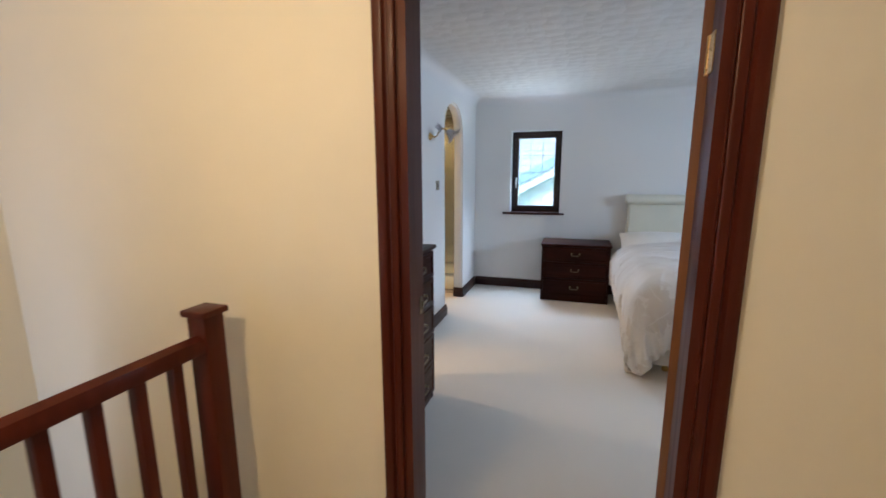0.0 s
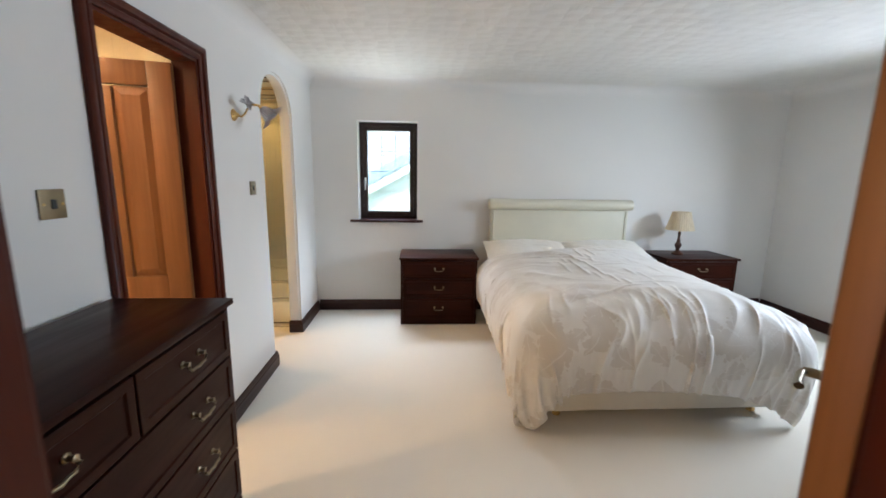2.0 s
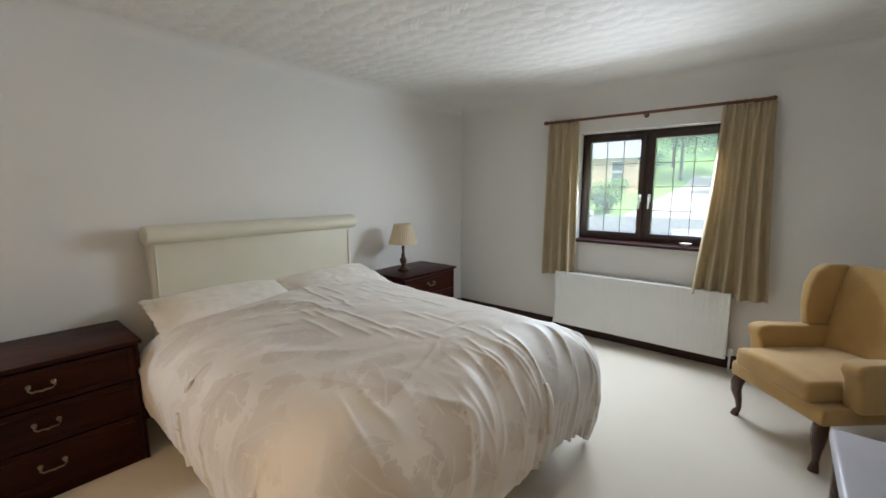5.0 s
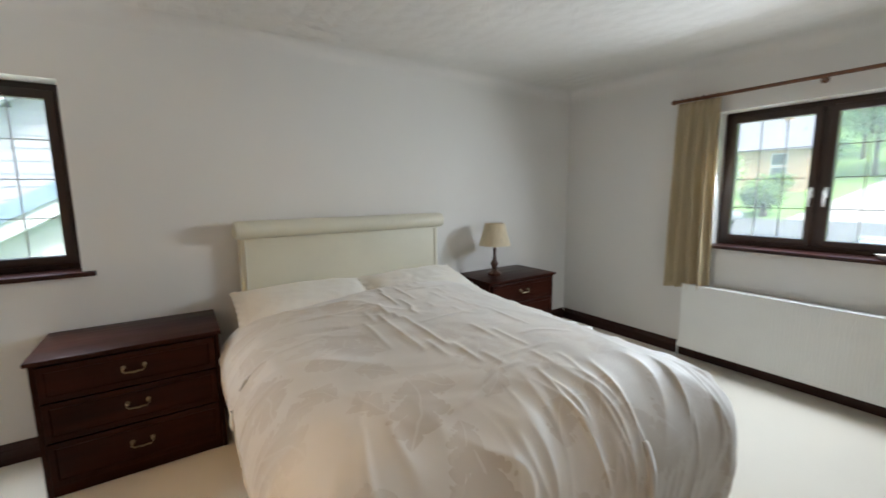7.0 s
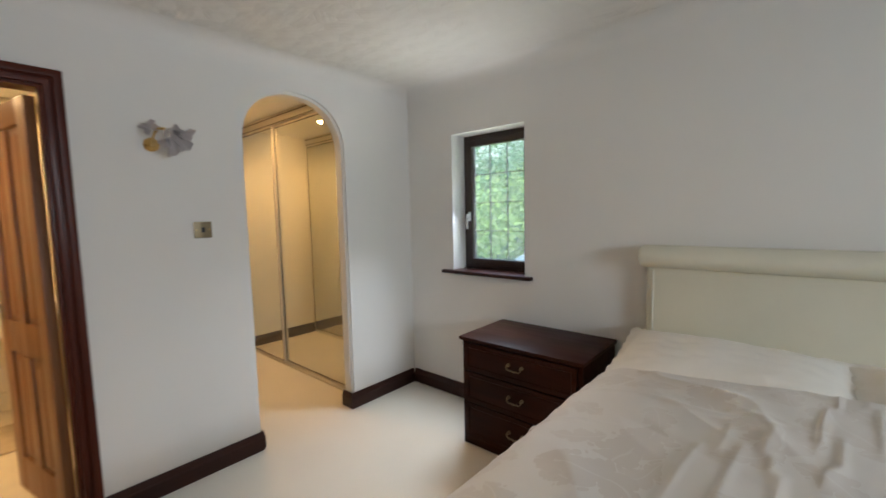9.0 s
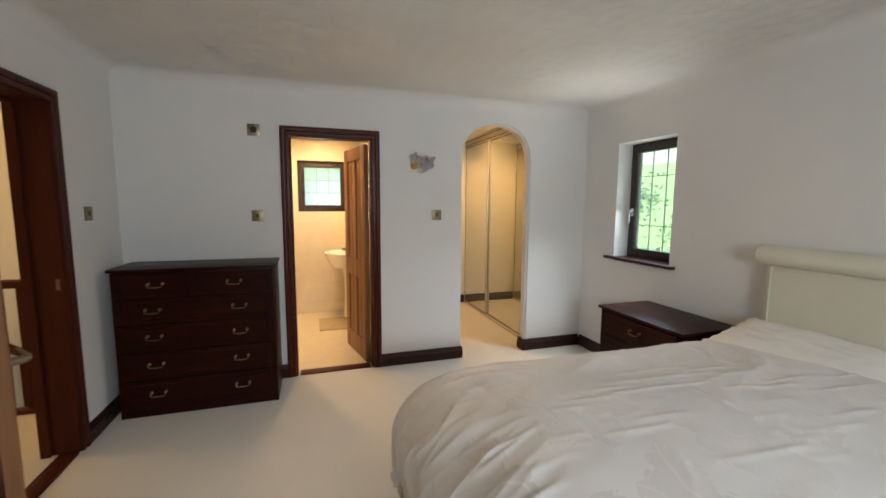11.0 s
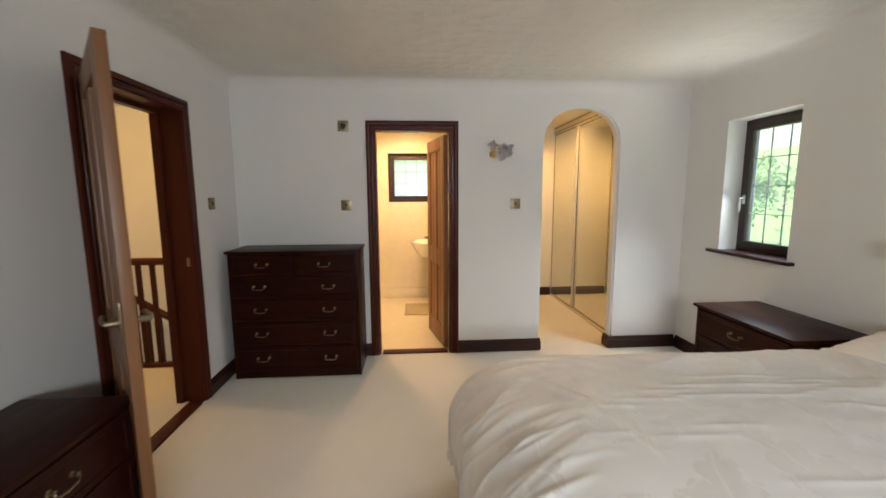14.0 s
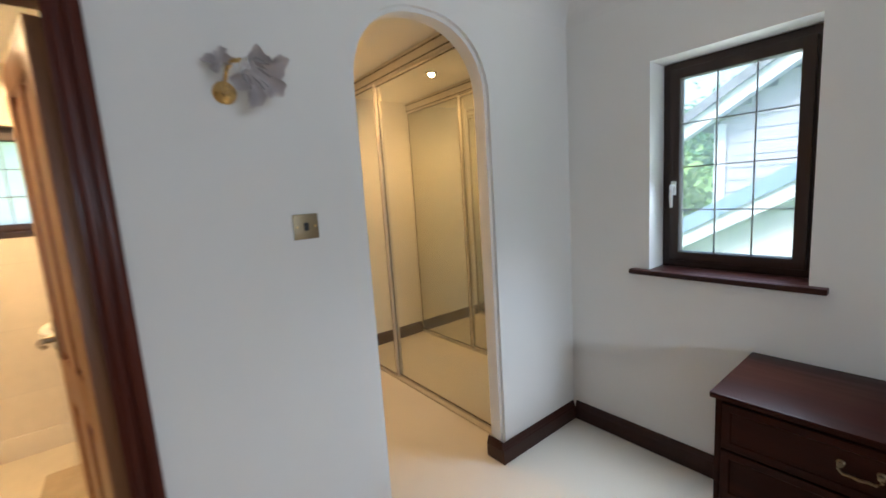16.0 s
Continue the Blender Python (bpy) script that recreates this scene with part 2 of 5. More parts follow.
def glass_mat(name, haze):
    m, n, p = base_mat(name)
    n.remove(p)
    tr, gl, mx = n.new("ShaderNodeBsdfTransparent"), n.new("ShaderNodeBsdfGlossy"), n.new("ShaderNodeMixShader")
    tr.inputs[0].default_value = (0.96, 0.98, 0.97, 1)
    gl.inputs["Roughness"].default_value = 0.02
    lw = n.new("ShaderNodeLayerWeight")
    gloss = math_node(m, "ADD", 0.03, math_node(m, "MULTIPLY", math_node(m, "POWER", lw.outputs["Facing"], 5.0), 0.8))
    link(m, gloss, mx.inputs[0])
    link(m, tr.outputs[0], mx.inputs[1])
    link(m, gl.outputs[0], mx.inputs[2])
    # Milky share: real frosting for obscured glass, painted-in bloom for clear panes.
    milky, mx2 = n.new("ShaderNodeBsdfTranslucent"), n.new("ShaderNodeMixShader")
    milky.inputs[0].default_value = (0.85, 0.90, 0.92, 1)
    mx2.inputs[0].default_value = haze
    link(m, mx.outputs[0], mx2.inputs[1])
    link(m, milky.outputs[0], mx2.inputs[2])
    link(m, mx2.outputs[0], n["Material Output"].inputs["Surface"])
    return m


# 0.15 puts the bloom of the overbright view into the clear glass.
M["glass"] = glass_mat("window_glass", 0.15)
M["obscured"] = glass_mat("obscured_glass", 0.72)


def frosted():
    m, n, p = base_mat("etched_glass")
    p.inputs["Base Color"].default_value = (0.52, 0.475, 0.48, 1)
    p.inputs["Roughness"].default_value = 0.35
    p.inputs["Transmission Weight"].default_value = 0.55
    bump(m, p, noise_tex(m, vec(m), 60, 3), 0.3, 0.002)
    return m


M["frosted"] = frosted()


def shade_mat(name, c, through_share):
    m, n, p = base_mat(name)
    tl, mx = n.new("ShaderNodeBsdfTranslucent"), n.new("ShaderNodeMixShader")
    col = ramp(m, noise_tex(m, vec(m, (40, 40, 3)), 1.0, 3), [(0.3, tuple(x * 0.86 for x in c)), (0.7, c)])
    link(m, col, p.inputs["Base Color"])
    link(m, col, tl.inputs["Color"])
    p.inputs["Roughness"].default_value = 0.9
    bump(m, p, noise_tex(m, vec(m), 380, 3), 0.4, 0.001)
    mx.inputs[0].default_value = through_share
    link(m, p.outputs[0], mx.inputs[1])
    link(m, tl.outputs[0], mx.inputs[2])
    link(m, mx.outputs[0], n["Material Output"].inputs["Surface"])
    return m


M["shade"] = shade_mat("parchment_shade", (0.80, 0.70, 0.52), 0.35)
M["curtain"] = shade_mat("beige_curtain", (0.60, 0.495, 0.315), 0.22)


def glow(name, c, strength):
    m, n, p = base_mat(name)
    p.inputs["Base Color"].default_value = (*c, 1)
    p.inputs["Emission Color"].default_value = (*c, 1)
    p.inputs["Emission Strength"].default_value = strength
    return m


M["bulb"] = glow("lit_bulb", (1.0, 0.72, 0.40), 4.0)


def damask():
    """Off-white cotton with large woven leaves, scattered and turned by chance; vein and lobes from the leaf's own axes."""
    m, n, p = base_mat("damask_cotton")
    co = n.new("ShaderNodeTexCoord")
    warp = n.new("ShaderNodeTexNoise")
    warp.inputs["Scale"].default_value, warp.inputs["Detail"].default_value = 5.0, 2
    link(m, co.outputs["UV"], warp.inputs["Vector"])
    shift = n.new("ShaderNodeVectorMath")
    shift.operation = "MULTIPLY_ADD"
    shift.inputs[1].default_value = (0.09, 0.09, 0)
    link(m, warp.outputs["Color"], shift.inputs[0])
    link(m, co.outputs["UV"], shift.inputs[2])
    masks = []
    for scale, size in ((2.9, 0.47), (4.6, 0.42)):
        vo = n.new("ShaderNodeTexVoronoi")
        vo.voronoi_dimensions = "2D"
        vo.inputs["Scale"].default_value = scale
        vo.inputs["Randomness"].default_value = 0.75
        link(m, shift.outputs[0], vo.inputs["Vector"])
        sc = n.new("ShaderNodeVectorMath")
        sc.operation = "SCALE"
        sc.inputs["Scale"].default_value = scale
        link(m, shift.outputs[0], sc.inputs[0])
        ps = n.new("ShaderNodeVectorMath")
        ps.operation = "SCALE"
        ps.inputs["Scale"].default_value = scale
        link(m, vo.outputs["Position"], ps.inputs[0])
        d = n.new("ShaderNodeVectorMath")
        d.operation = "SUBTRACT"
        link(m, sc.outputs[0], d.inputs[0])
        link(m, ps.outputs[0], d.inputs[1])
        sepc = n.new("ShaderNodeSeparateColor")
        link(m, vo.outputs["Color"], sepc.inputs[0])
        rot = n.new("ShaderNodeVectorRotate")
        rot.rotation_type = "Z_AXIS"
        link(m, d.outputs[0], rot.inputs["Vector"])
        link(m, math_node(m, "MULTIPLY", sepc.outputs[0], 6.28), rot.inputs["Angle"])
        xyz = n.new("ShaderNodeSeparateXYZ")
        link(m, rot.outputs[0], xyz.inputs[0])
        x = xyz.outputs[0]
        y = math_node(m, "ABSOLUTE", math_node(m, "ADD", xyz.outputs[1], math_node(m, "MULTIPLY", math_node(m, "POWER", math_node(m, "ADD", x, 0.1), 2.0), 0.55)))
        along = math_node(m, "SUBTRACT", 1.0, math_node(m, "POWER", math_node(m, "ABSOLUTE", math_node(m, "DIVIDE", x, size)), 2.0))
        slant = math_node(m, "SUBTRACT", x, math_node(m, "MULTIPLY", y, 0.9))
        scallop = math_node(m, "POWER", math_node(m, "ABSOLUTE", math_node(m, "SINE", math_node(m, "MULTIPLY", slant, 11.0))), 0.6)
        teeth = math_node(m, "MULTIPLY", math_node(m, "ABSOLUTE", math_node(m, "SINE", math_node(m, "MULTIPLY", math_node(m, "ADD", slant, math_node(m, "MULTIPLY", y, 1.7)), 33.0))), 0.20)
        lobes = math_node(m, "ADD", math_node(m, "ADD", 0.22, math_node(m, "MULTIPLY", scallop, 0.62)), teeth)
        half = math_node(m, "MULTIPLY", math_node(m, "MULTIPLY", along, lobes), size * 0.62)
        inside = math_node(m, "GREATER_THAN", half, y)
        vein = math_node(m, "GREATER_THAN", y, 0.012)
        masks.append(math_node(m, "MULTIPLY", inside, math_node(m, "ADD", 0.35, math_node(m, "MULTIPLY", vein, 0.65))))
    leaf = math_node(m, "MINIMUM", math_node(m, "ADD", masks[0], math_node(m, "MULTIPLY", masks[1], 0.8)), 1.0)
    patch = noise_tex(m, co.outputs["UV"], 2.2, 2)
    leaf = math_node(m, "MULTIPLY", leaf, ramp(m, patch, [(0.32, (0.25, 0.25, 0.25)), (0.46, (1, 1, 1))]))
    col = mixc(m, leaf, (0.74, 0.705, 0.66), (0.62, 0.565, 0.505))
    link(m, col, p.inputs["Base Color"])
    rr = mixc(m, leaf, (0.55, 0.55, 0.55), (0.75, 0.75, 0.75))
    link(m, rr, p.inputs["Roughness"])
    link(m, mixc(m, leaf, (0.2, 0.2, 0.2), (0.75, 0.75, 0.75)), p.inputs["Sheen Weight"])
    bump(m, p, noise_tex(m, vec(m), 350, 3), 0.3, 0.0006)
    return m


M["damask"] = damask()

# ---------------------------------------------------------------- builders


def box(bm, x0, x1, y0, y1, z0, z1):
    vs = [bm.verts.new((x, y, z)) for x in (x0, x1) for y in (y0, y1) for z in (z0, z1)]
    for f in ((0, 1, 3, 2), (4, 6, 7, 5), (0, 4, 5, 1), (2, 3, 7, 6), (0, 2, 6, 4), (1, 5, 7, 3)):
        bm.faces.new([vs[i] for i in f])
    return vs


def soften(bm, width, segments=2):
    bm.normal_update()
    es = [e for e in bm.edges if len(e.link_faces) == 2 and e.calc_face_angle(0) > 0.6]
    bmesh.ops.bevel(bm, geom=es, offset=width, segments=segments, affect="EDGES", profile=0.6, clamp_overlap=True)


def lathe(bm, profile, seg=24, at=(0, 0, 0), turn=None):
    rings = []
    m = turn or Matrix.Identity(4)
    for r, z in profile:
        rings.append([bm.verts.new(Vector(at) + m @ Vector((r * math.cos(2 * math.pi * k / seg), r * math.sin(2 * math.pi * k / seg), z))) for k in range(seg)])
    for a, b in zip(rings, rings[1:]):
        for k in range(seg):
            bm.faces.new((a[k], a[(k + 1) % seg], b[(k + 1) % seg], b[k]))
    if profile[0][0] > 1e-4:
        bm.faces.new(list(reversed(rings[0])))
    if profile[-1][0] > 1e-4:
        bm.faces.new(rings[-1])


def tube(bm, points, radii, seg=10, squash=1.0):
    pts = [Vector(q) for q in points]
    if isinstance(radii, (int, float)):
        radii = [radii] * len(pts)
    rings = []
    for k, q in enumerate(pts):
        d = (pts[min(k + 1, len(pts) - 1)] - pts[max(k - 1, 0)]).normalized()
        ref = Vector((0, 0, 1)) if abs(d.z) < 0.9 else Vector((1, 0, 0))
        s = d.cross(ref).normalized()
        u = s.cross(d)
        rings.append([bm.verts.new(q + radii[k] * (math.cos(a) * s + squash * math.sin(a) * u)) for a in (2 * math.pi * i / seg for i in range(seg))])
    for a, b in zip(rings, rings[1:]):
        for k in range(seg):
            bm.faces.new((a[k], a[(k + 1) % seg], b[(k + 1) % seg], b[k]))
    bm.faces.new(list(reversed(rings[0])))
    bm.faces.new(rings[-1])


def part(name, bm, material, parent=None, label="", smooth=False, turn=None):
    """Links a bmesh as one mesh object under a thing, or under a part of it."""
    if turn is not None:
        bmesh.ops.transform(bm, matrix=turn, verts=bm.verts)
    bmesh.ops.recalc_face_normals(bm, faces=bm.faces)
    me = bpy.data.meshes.new(name)
    bm.to_mesh(me)
    bm.free()
    if smooth:
        me.polygons.foreach_set("use_smooth", [True] * len(me.polygons))
        if smooth != "all":
            me.set_sharp_from_angle(angle=radians(40))
    me.materials.append(material)
    ob = new(name, me)
    if parent is not None:
        ob.parent = parent
    if label:
        ob["label"] = label
    return ob


def slab(name, x0, x1, y0, y1, z0, z1, material, parent=None, label="", bevel=0.0, segments=2):
    bm = bmesh.new()
    box(bm, x0, x1, y0, y1, z0, z1)
    if bevel:
        soften(bm, bevel, segments)
    return part(name, bm, material, parent, label, smooth=bool(bevel))


def thing(name, label="", category="", group="", kind="", at=None):
    ob = tagged(new(name), label, category, group, kind)
    if at is not None:
        ob.matrix_world = at
    return ob


def prism(bm, outline, a, b, place):
    """An outline of (u, v) pairs pushed from depth a to depth b; place maps (u, v, depth) to the world."""
    va = [bm.verts.new(place(u, v, a)) for u, v in outline]
    vb = [bm.verts.new(place(u, v, b)) for u, v in outline]
    caps = [bm.faces.new(va), bm.faces.new(list(reversed(vb)))]
    n = len(outline)
    for k in range(n):
        bm.faces.new((va[k], vb[k], vb[(k + 1) % n], va[(k + 1) % n]))
    bm.normal_update()
    bmesh.ops.triangulate(bm, faces=caps)


def surround(bm, profile, u0, u1, top, place):
    """A moulding round three sides of an opening: profile of (outward, depth), mitred at the corners."""
    stations = []
    for o, d in profile:
        stations.append([bm.verts.new(place(u, v, d)) for u, v in ((u0 - o, 0.0), (u0 - o, top + o), (u1 + o, top + o), (u1 + o, 0.0))])
    n = len(profile)
    for k in range(n):
        a, b = stations[k], stations[(k + 1) % n]
        for i in range(3):
            bm.faces.new((a[i], a[i + 1], b[i + 1], b[i]))
    bm.faces.new([s[0] for s in stations])
    bm.faces.new([s[3] for s in reversed(stations)])


# ---------------------------------------------------------------- setting
W, N, S, E, H = -1.035, 5.325, 1.35, 4.04, 2.40
T = 0.105                    # inner wall thickness
LAND = 1.175                 # landing face of the wall with the bedroom door
BACK = -3.10                 # far wall of shower room and dressing area
DOOR = (-0.295, 0.525, 2.0)  # bedroom door opening
BATH = (2.520, 3.177, 2.003)   # shower room door opening


def wall(name, outline, a, b, place, material, label):
    bm = bmesh.new()
    prism(bm, outline, a, b, place)
    return tagged(part(name, bm, material), label, "wall", kind="structure")


def px(u, v, d):
    return (d, u, v)


def py(u, v, d):
    return (u, d, v)


ARCH = (4.0, 4.677, 1.87, 2.19)
steps = 20
arch_curve = []
for k in range(steps + 1):
    a = math.pi * k / steps
    c, half = (ARCH[0] + ARCH[1]) / 2, (ARCH[1] - ARCH[0]) / 2
    arch_curve.append((c + half * math.copysign(abs(math.cos(a)) ** 0.9, math.cos(a)), ARCH[2] + (ARCH[3] - ARCH[2]) * math.sin(a) ** 0.9))
west = [(S, 0), (S, H + 0.1), (N, H + 0.1), (N, 0), (ARCH[1], 0)] + arch_curve + [(ARCH[0], 0), (BATH[1], 0), (BATH[1], BATH[2]), (BATH[0], BATH[2]), (BATH[0], 0)]
bm = bmesh.new()
prism(bm, west, W - T, W, px)
bm.normal_update()
rim = [e for e in bm.edges if len(e.link_faces) == 2 and e.calc_face_angle(0) > 0.8 and all(ARCH[0] - 0.01 < v.co.y < ARCH[1] + 0.01 for v in e.verts) and abs(e.verts[0].co.x - e.verts[1].co.x) < 1e-4 and max(v.co.z for v in e.verts) > 0.01]
bmesh.ops.bevel(bm, geom=rim, offset=0.018, segments=4, affect="EDGES", clamp_overlap=True)
west_wall = part("wall_west", bm, M["wall"], smooth=True)
wn_mod = west_wall.modifiers.new("even_normals", "WEIGHTED_NORMAL")
wn_mod.keep_sharp = True
tagged(west_wall, "white painted wall with a door opening and a rounded plaster arch", "wall", kind="structure")


def pierced(name, u0, u1, z0, z1, hole, a, b, place, material, label):
    """A wall with one window opening, in four blocks."""
    bm = bmesh.new()
    h0, h1, g0, g1 = hole
    for s in ((u0, h0, z0, z1), (h1, u1, z0, z1), (h0, h1, z0, g0), (h0, h1, g1, z1)):
        prism(bm, [(s[0], s[2]), (s[1], s[2]), (s[1], s[3]), (s[0], s[3])], a, b, place)
    return tagged(part(name, bm, material), label, "wall", kind="structure")


WIN1 = (-0.575, 0.040, 0.99, 2.005)
WIN2 = (2.70, 3.905, 0.965, 1.99)
WIN3 = (2.505, 3.125, 1.35, 2.005)
pierced("wall_north", W - T, E, 0, H + 0.1, WIN1, N, N + 0.27, py, M["wall"], "white painted bedroom wall behind the bed")
pierced("wall_east", S, N + 0.27, 0, H + 0.1, WIN2, E, E + 0.27, px, M["wall"], "white painted bedroom wall with a wide window")
# bedroom and landing wall, a door opening in it
south = [(BACK, -2.6), (BACK, H + 0.1), (E + 0.27, H + 0.1), (E + 0.27, 0), (DOOR[1], 0), (DOOR[1], DOOR[2]), (DOOR[0], DOOR[2]), (DOOR[0], 0), (-0.9, -0.3), (-0.9, -2.6)]
MID = (LAND + S) / 2
wall("wall_south", south, MID, S, py, M["wall"], "white painted bedroom wall with the open door")
wall("wall_landing", south, LAND, MID, py, M["cream_wall"], "cream painted landing wall round the bedroom door")

# shower room and dressing area
pierced("wall_shower_back", S, 3.30, 0, H + 0.1, WIN3, BACK - 0.27, BACK, px, M["wall_tile"], "cream tiled shower room wall with a window")
slab("wall_dressing_back", BACK - 0.27, BACK, 3.30, N + 0.27, 0, H + 0.1, M["cream_wall"])
tagged(bpy.data.objects["wall_dressing_back"], "cream painted end wall of the dressing area", "wall", kind="structure")
slab("wall_shower_north", BACK, W - T, 3.30, 3.40, 0, H + 0.1, M["wall_tile"])
tagged(bpy.data.objects["wall_shower_north"], "cream tiled wall beside the basin", "wall", kind="structure")
slab("wall_shower_south", BACK, W - T, S + 0.002, S + 0.06, 0, H + 0.1, M["wall_tile"])
tagged(bpy.data.objects["wall_shower_south"], "cream tiled wall of the shower room", "wall", kind="structure")
slab("wall_dressing_north", BACK, W - T, N - 0.004, N + 0.27, 0, H + 0.1, M["cream_wall"])
tagged(bpy.data.objects["wall_dressing_north"], "cream painted wall behind the wardrobes", "wall", kind="structure")

# floors
slab("floor", W - 0.05, E, MID, N, -0.12, 0.0, M["carpet"])
tagged(bpy.data.objects["floor"], "cream cut-pile carpet in the bedroom", "floor", kind="structure")
slab("floor_dressing", BACK, W - 0.05, 3.40, N, -0.12, 0.0, M["carpet"])
tagged(bpy.data.objects["floor_dressing"], "cream carpet between the mirrored wardrobes", "floor", kind="structure")
slab("floor_shower", BACK, W - 0.05, S, 3.40, -0.12, 0.004, M["floor_tile"])
tagged(bpy.data.objects["floor_shower"], "cream tiled shower room floor", "floor", kind="structure")
slab("floor_landing", -0.98, 1.9, -2.2, MID, -0.25, 0.0, M["carpet"])
tagged(bpy.data.objects["floor_landing"], "cream landing carpet in warm light", "floor", kind="structure")
slab("floor_below", -2.2, 1.9, -2.2, LAND, -2.7, -2.6, M["carpet"])
tagged(bpy.data.objects["floor_below"], "carpet at the foot of the stairwell", "floor", kind="structure")

# ceilings
slab("ceiling", W - T, E + 0.27, S, N + 0.27, H, H + 0.12, M["ceiling"])
tagged(bpy.data.objects["ceiling"], "white textured plaster ceiling with swirled relief", "ceiling", kind="structure")
slab("ceiling_side_rooms", BACK - 0.27, W - T, S, N + 0.27, 2.36, H + 0.12, M["wall"])
tagged(bpy.data.objects["ceiling_side_rooms"], "plain white ceiling with recessed spotlights", "ceiling", kind="structure")
slab("ceiling_landing", BACK, 1.9, -2.2, LAND, H, H + 0.12, M["cream_wall"])
tagged(bpy.data.objects["ceiling_landing"], "plain cream landing ceiling", "ceiling", kind="structure")

# landing shell
# WIN4 is an added opening, kept out of view, for daylight on the stairs.
WIN4 = (-2.10, -1.45, -0.05, 1.15)
pierced("wall_landing_west", -2.2, LAND, -2.6, H, WIN4, -2.3, -2.2, px, M["cream_wall"], "cream painted landing wall with the added unseen window")
for nm, q in (("wall_landing_east", (1.9, 2.0, -2.2, LAND, -2.6, H)), ("wall_landing_back", (-2.3, 2.0, -2.3, -2.2, -2.6, H))):
    tagged(slab(nm, *q, M["cream_wall"]), "cream painted landing wall", "wall", kind="structure")

# coving
def coving(name, p0, p1, inward):
    r = 0.10
    d = Vector((*inward, 0))
    bm = bmesh.new()
    prof = [(0, 0), (0, -r)] + [(r - r * math.cos(a), -r + r * math.sin(a)) for a in (math.pi / 2 * k / 7 for k in range(8))] + [(r, 0)]
    seen = []
    for q in prof:
        if not seen or (abs(q[0] - seen[-1][0]) + abs(q[1] - seen[-1][1])) > 1e-5:
            seen.append(q)
    ends = []
    for e in (p0, p1):
        ends.append([bm.verts.new(Vector((*e, H - 0.0005)) + d * (o + 0.0005) + Vector((0, 0, z))) for o, z in seen])
    k = len(seen)
    for i in range(k):
        bm.faces.new((ends[0][i], ends[0][(i + 1) % k], ends[1][(i + 1) % k], ends[1][i]))
    bm.faces.new(ends[0])
    bm.faces.new(list(reversed(ends[1])))
    return tagged(part(name, bm, M["wall"], smooth=True), "white plaster coving along the ceiling", "coving", kind="structure")


coving("coving_north", (W, N), (E, N), (0, -1))
coving("coving_south", (W, S), (E, S), (0, 1))
coving("coving_west", (W, S), (W, N), (1, 0))
coving("coving_east", (E, S), (E, N), (-1, 0))

# skirting
SKIRT = [(0, 0), (0.020, 0), (0.020, 0.076), (0.015, 0.084), (0.015, 0.090), (0.010, 0.106), (0.006, 0.112), (0, 0.112)]


def skirting(p0, p1, inward, material=None):
    d = Vector((*inward, 0))
    bm = bmesh.new()
    ends = [[bm.verts.new(Vector((*e, 0.001)) + d * (o + 0.0006) + Vector((0, 0, z))) for o, z in SKIRT] for e in (p0, p1)]
    k = len(SKIRT)
    for i in range(k):
        bm.faces.new((ends[0][i], ends[0][(i + 1) % k], ends[1][(i + 1) % k], ends[1][i]))
    bm.faces.new(ends[0])
    bm.faces.new(list(reversed(ends[1])))
    return tagged(part("baseboard", bm, material or M["skirting"]), "dark mahogany-stained moulded skirting board", "skirting board", kind="structure")


AR = 0.066
skirting((W + 0.02, N), (E - 0.02, N), (0, -1))
skirting((E, S), (E, N - 0.02), (-1, 0))
skirting((DOOR[1] + AR, S), (E - 0.02, S), (0, 1))
skirting((W, S), (DOOR[0] - AR, S), (0, 1))
skirting((W, S + 0.02), (W, BATH[0] - AR), (1, 0))
skirting((W, BATH[1] + AR), (W, ARCH[0] + 0.004), (1, 0))
skirting((W, ARCH[1] - 0.02), (W, N - 0.02), (1, 0))
skirting((W, ARCH[1]), (W - T, ARCH[1]), (0, -1))
skirting((W - T, ARCH[0]), (W, ARCH[0]), (0, 1))
skirting((BACK, 4.06), (BACK, 4.80), (1, 0))
tagged(slab("baseboard", BACK + 0.001, BACK + 0.014, S + 0.06, 3.30, 0.004, 0.145, M["wall_tile"], bevel=0.003), "cream tiled skirting in the shower room", "skirting board", kind="structure")

# door surrounds
ARCHI = [(0.0, 0.0), (0.0, 0.012), (0.006, 0.016), (0.022, 0.016), (0.026, 0.010), (0.030, 0.010), (0.036, 0.020), (0.052, 0.024), (0.060, 0.022), (0.066, 0.016), (0.066, 0.0)]


def door_set(name, label, u0, u1, top, faces, place, lining=0.014):
    """A lined door opening: lining, stop and a moulded architrave on both faces."""
    d = thing(name, label, "door", kind="structure")
    f0, f1 = faces
    for face, sign in ((f0, -1), (f1, 1)):
        bm = bmesh.new()
        surround(bm, [(o, face + sign * (q + 0.001)) for o, q in ARCHI], u0, u1, top, place)
        part("architrave", bm, M["mahogany"], d, smooth=True)
    bm = bmesh.new()
    surround(bm, [(-lining, f0 - 0.004), (-lining, f1 + 0.004), (-0.0005, f1 + 0.004), (-0.0005, f0 - 0.004)], u0, u1, top, place)
    soften(bm, 0.002)
    part("lining", bm, M["mahogany"], d)
    return d


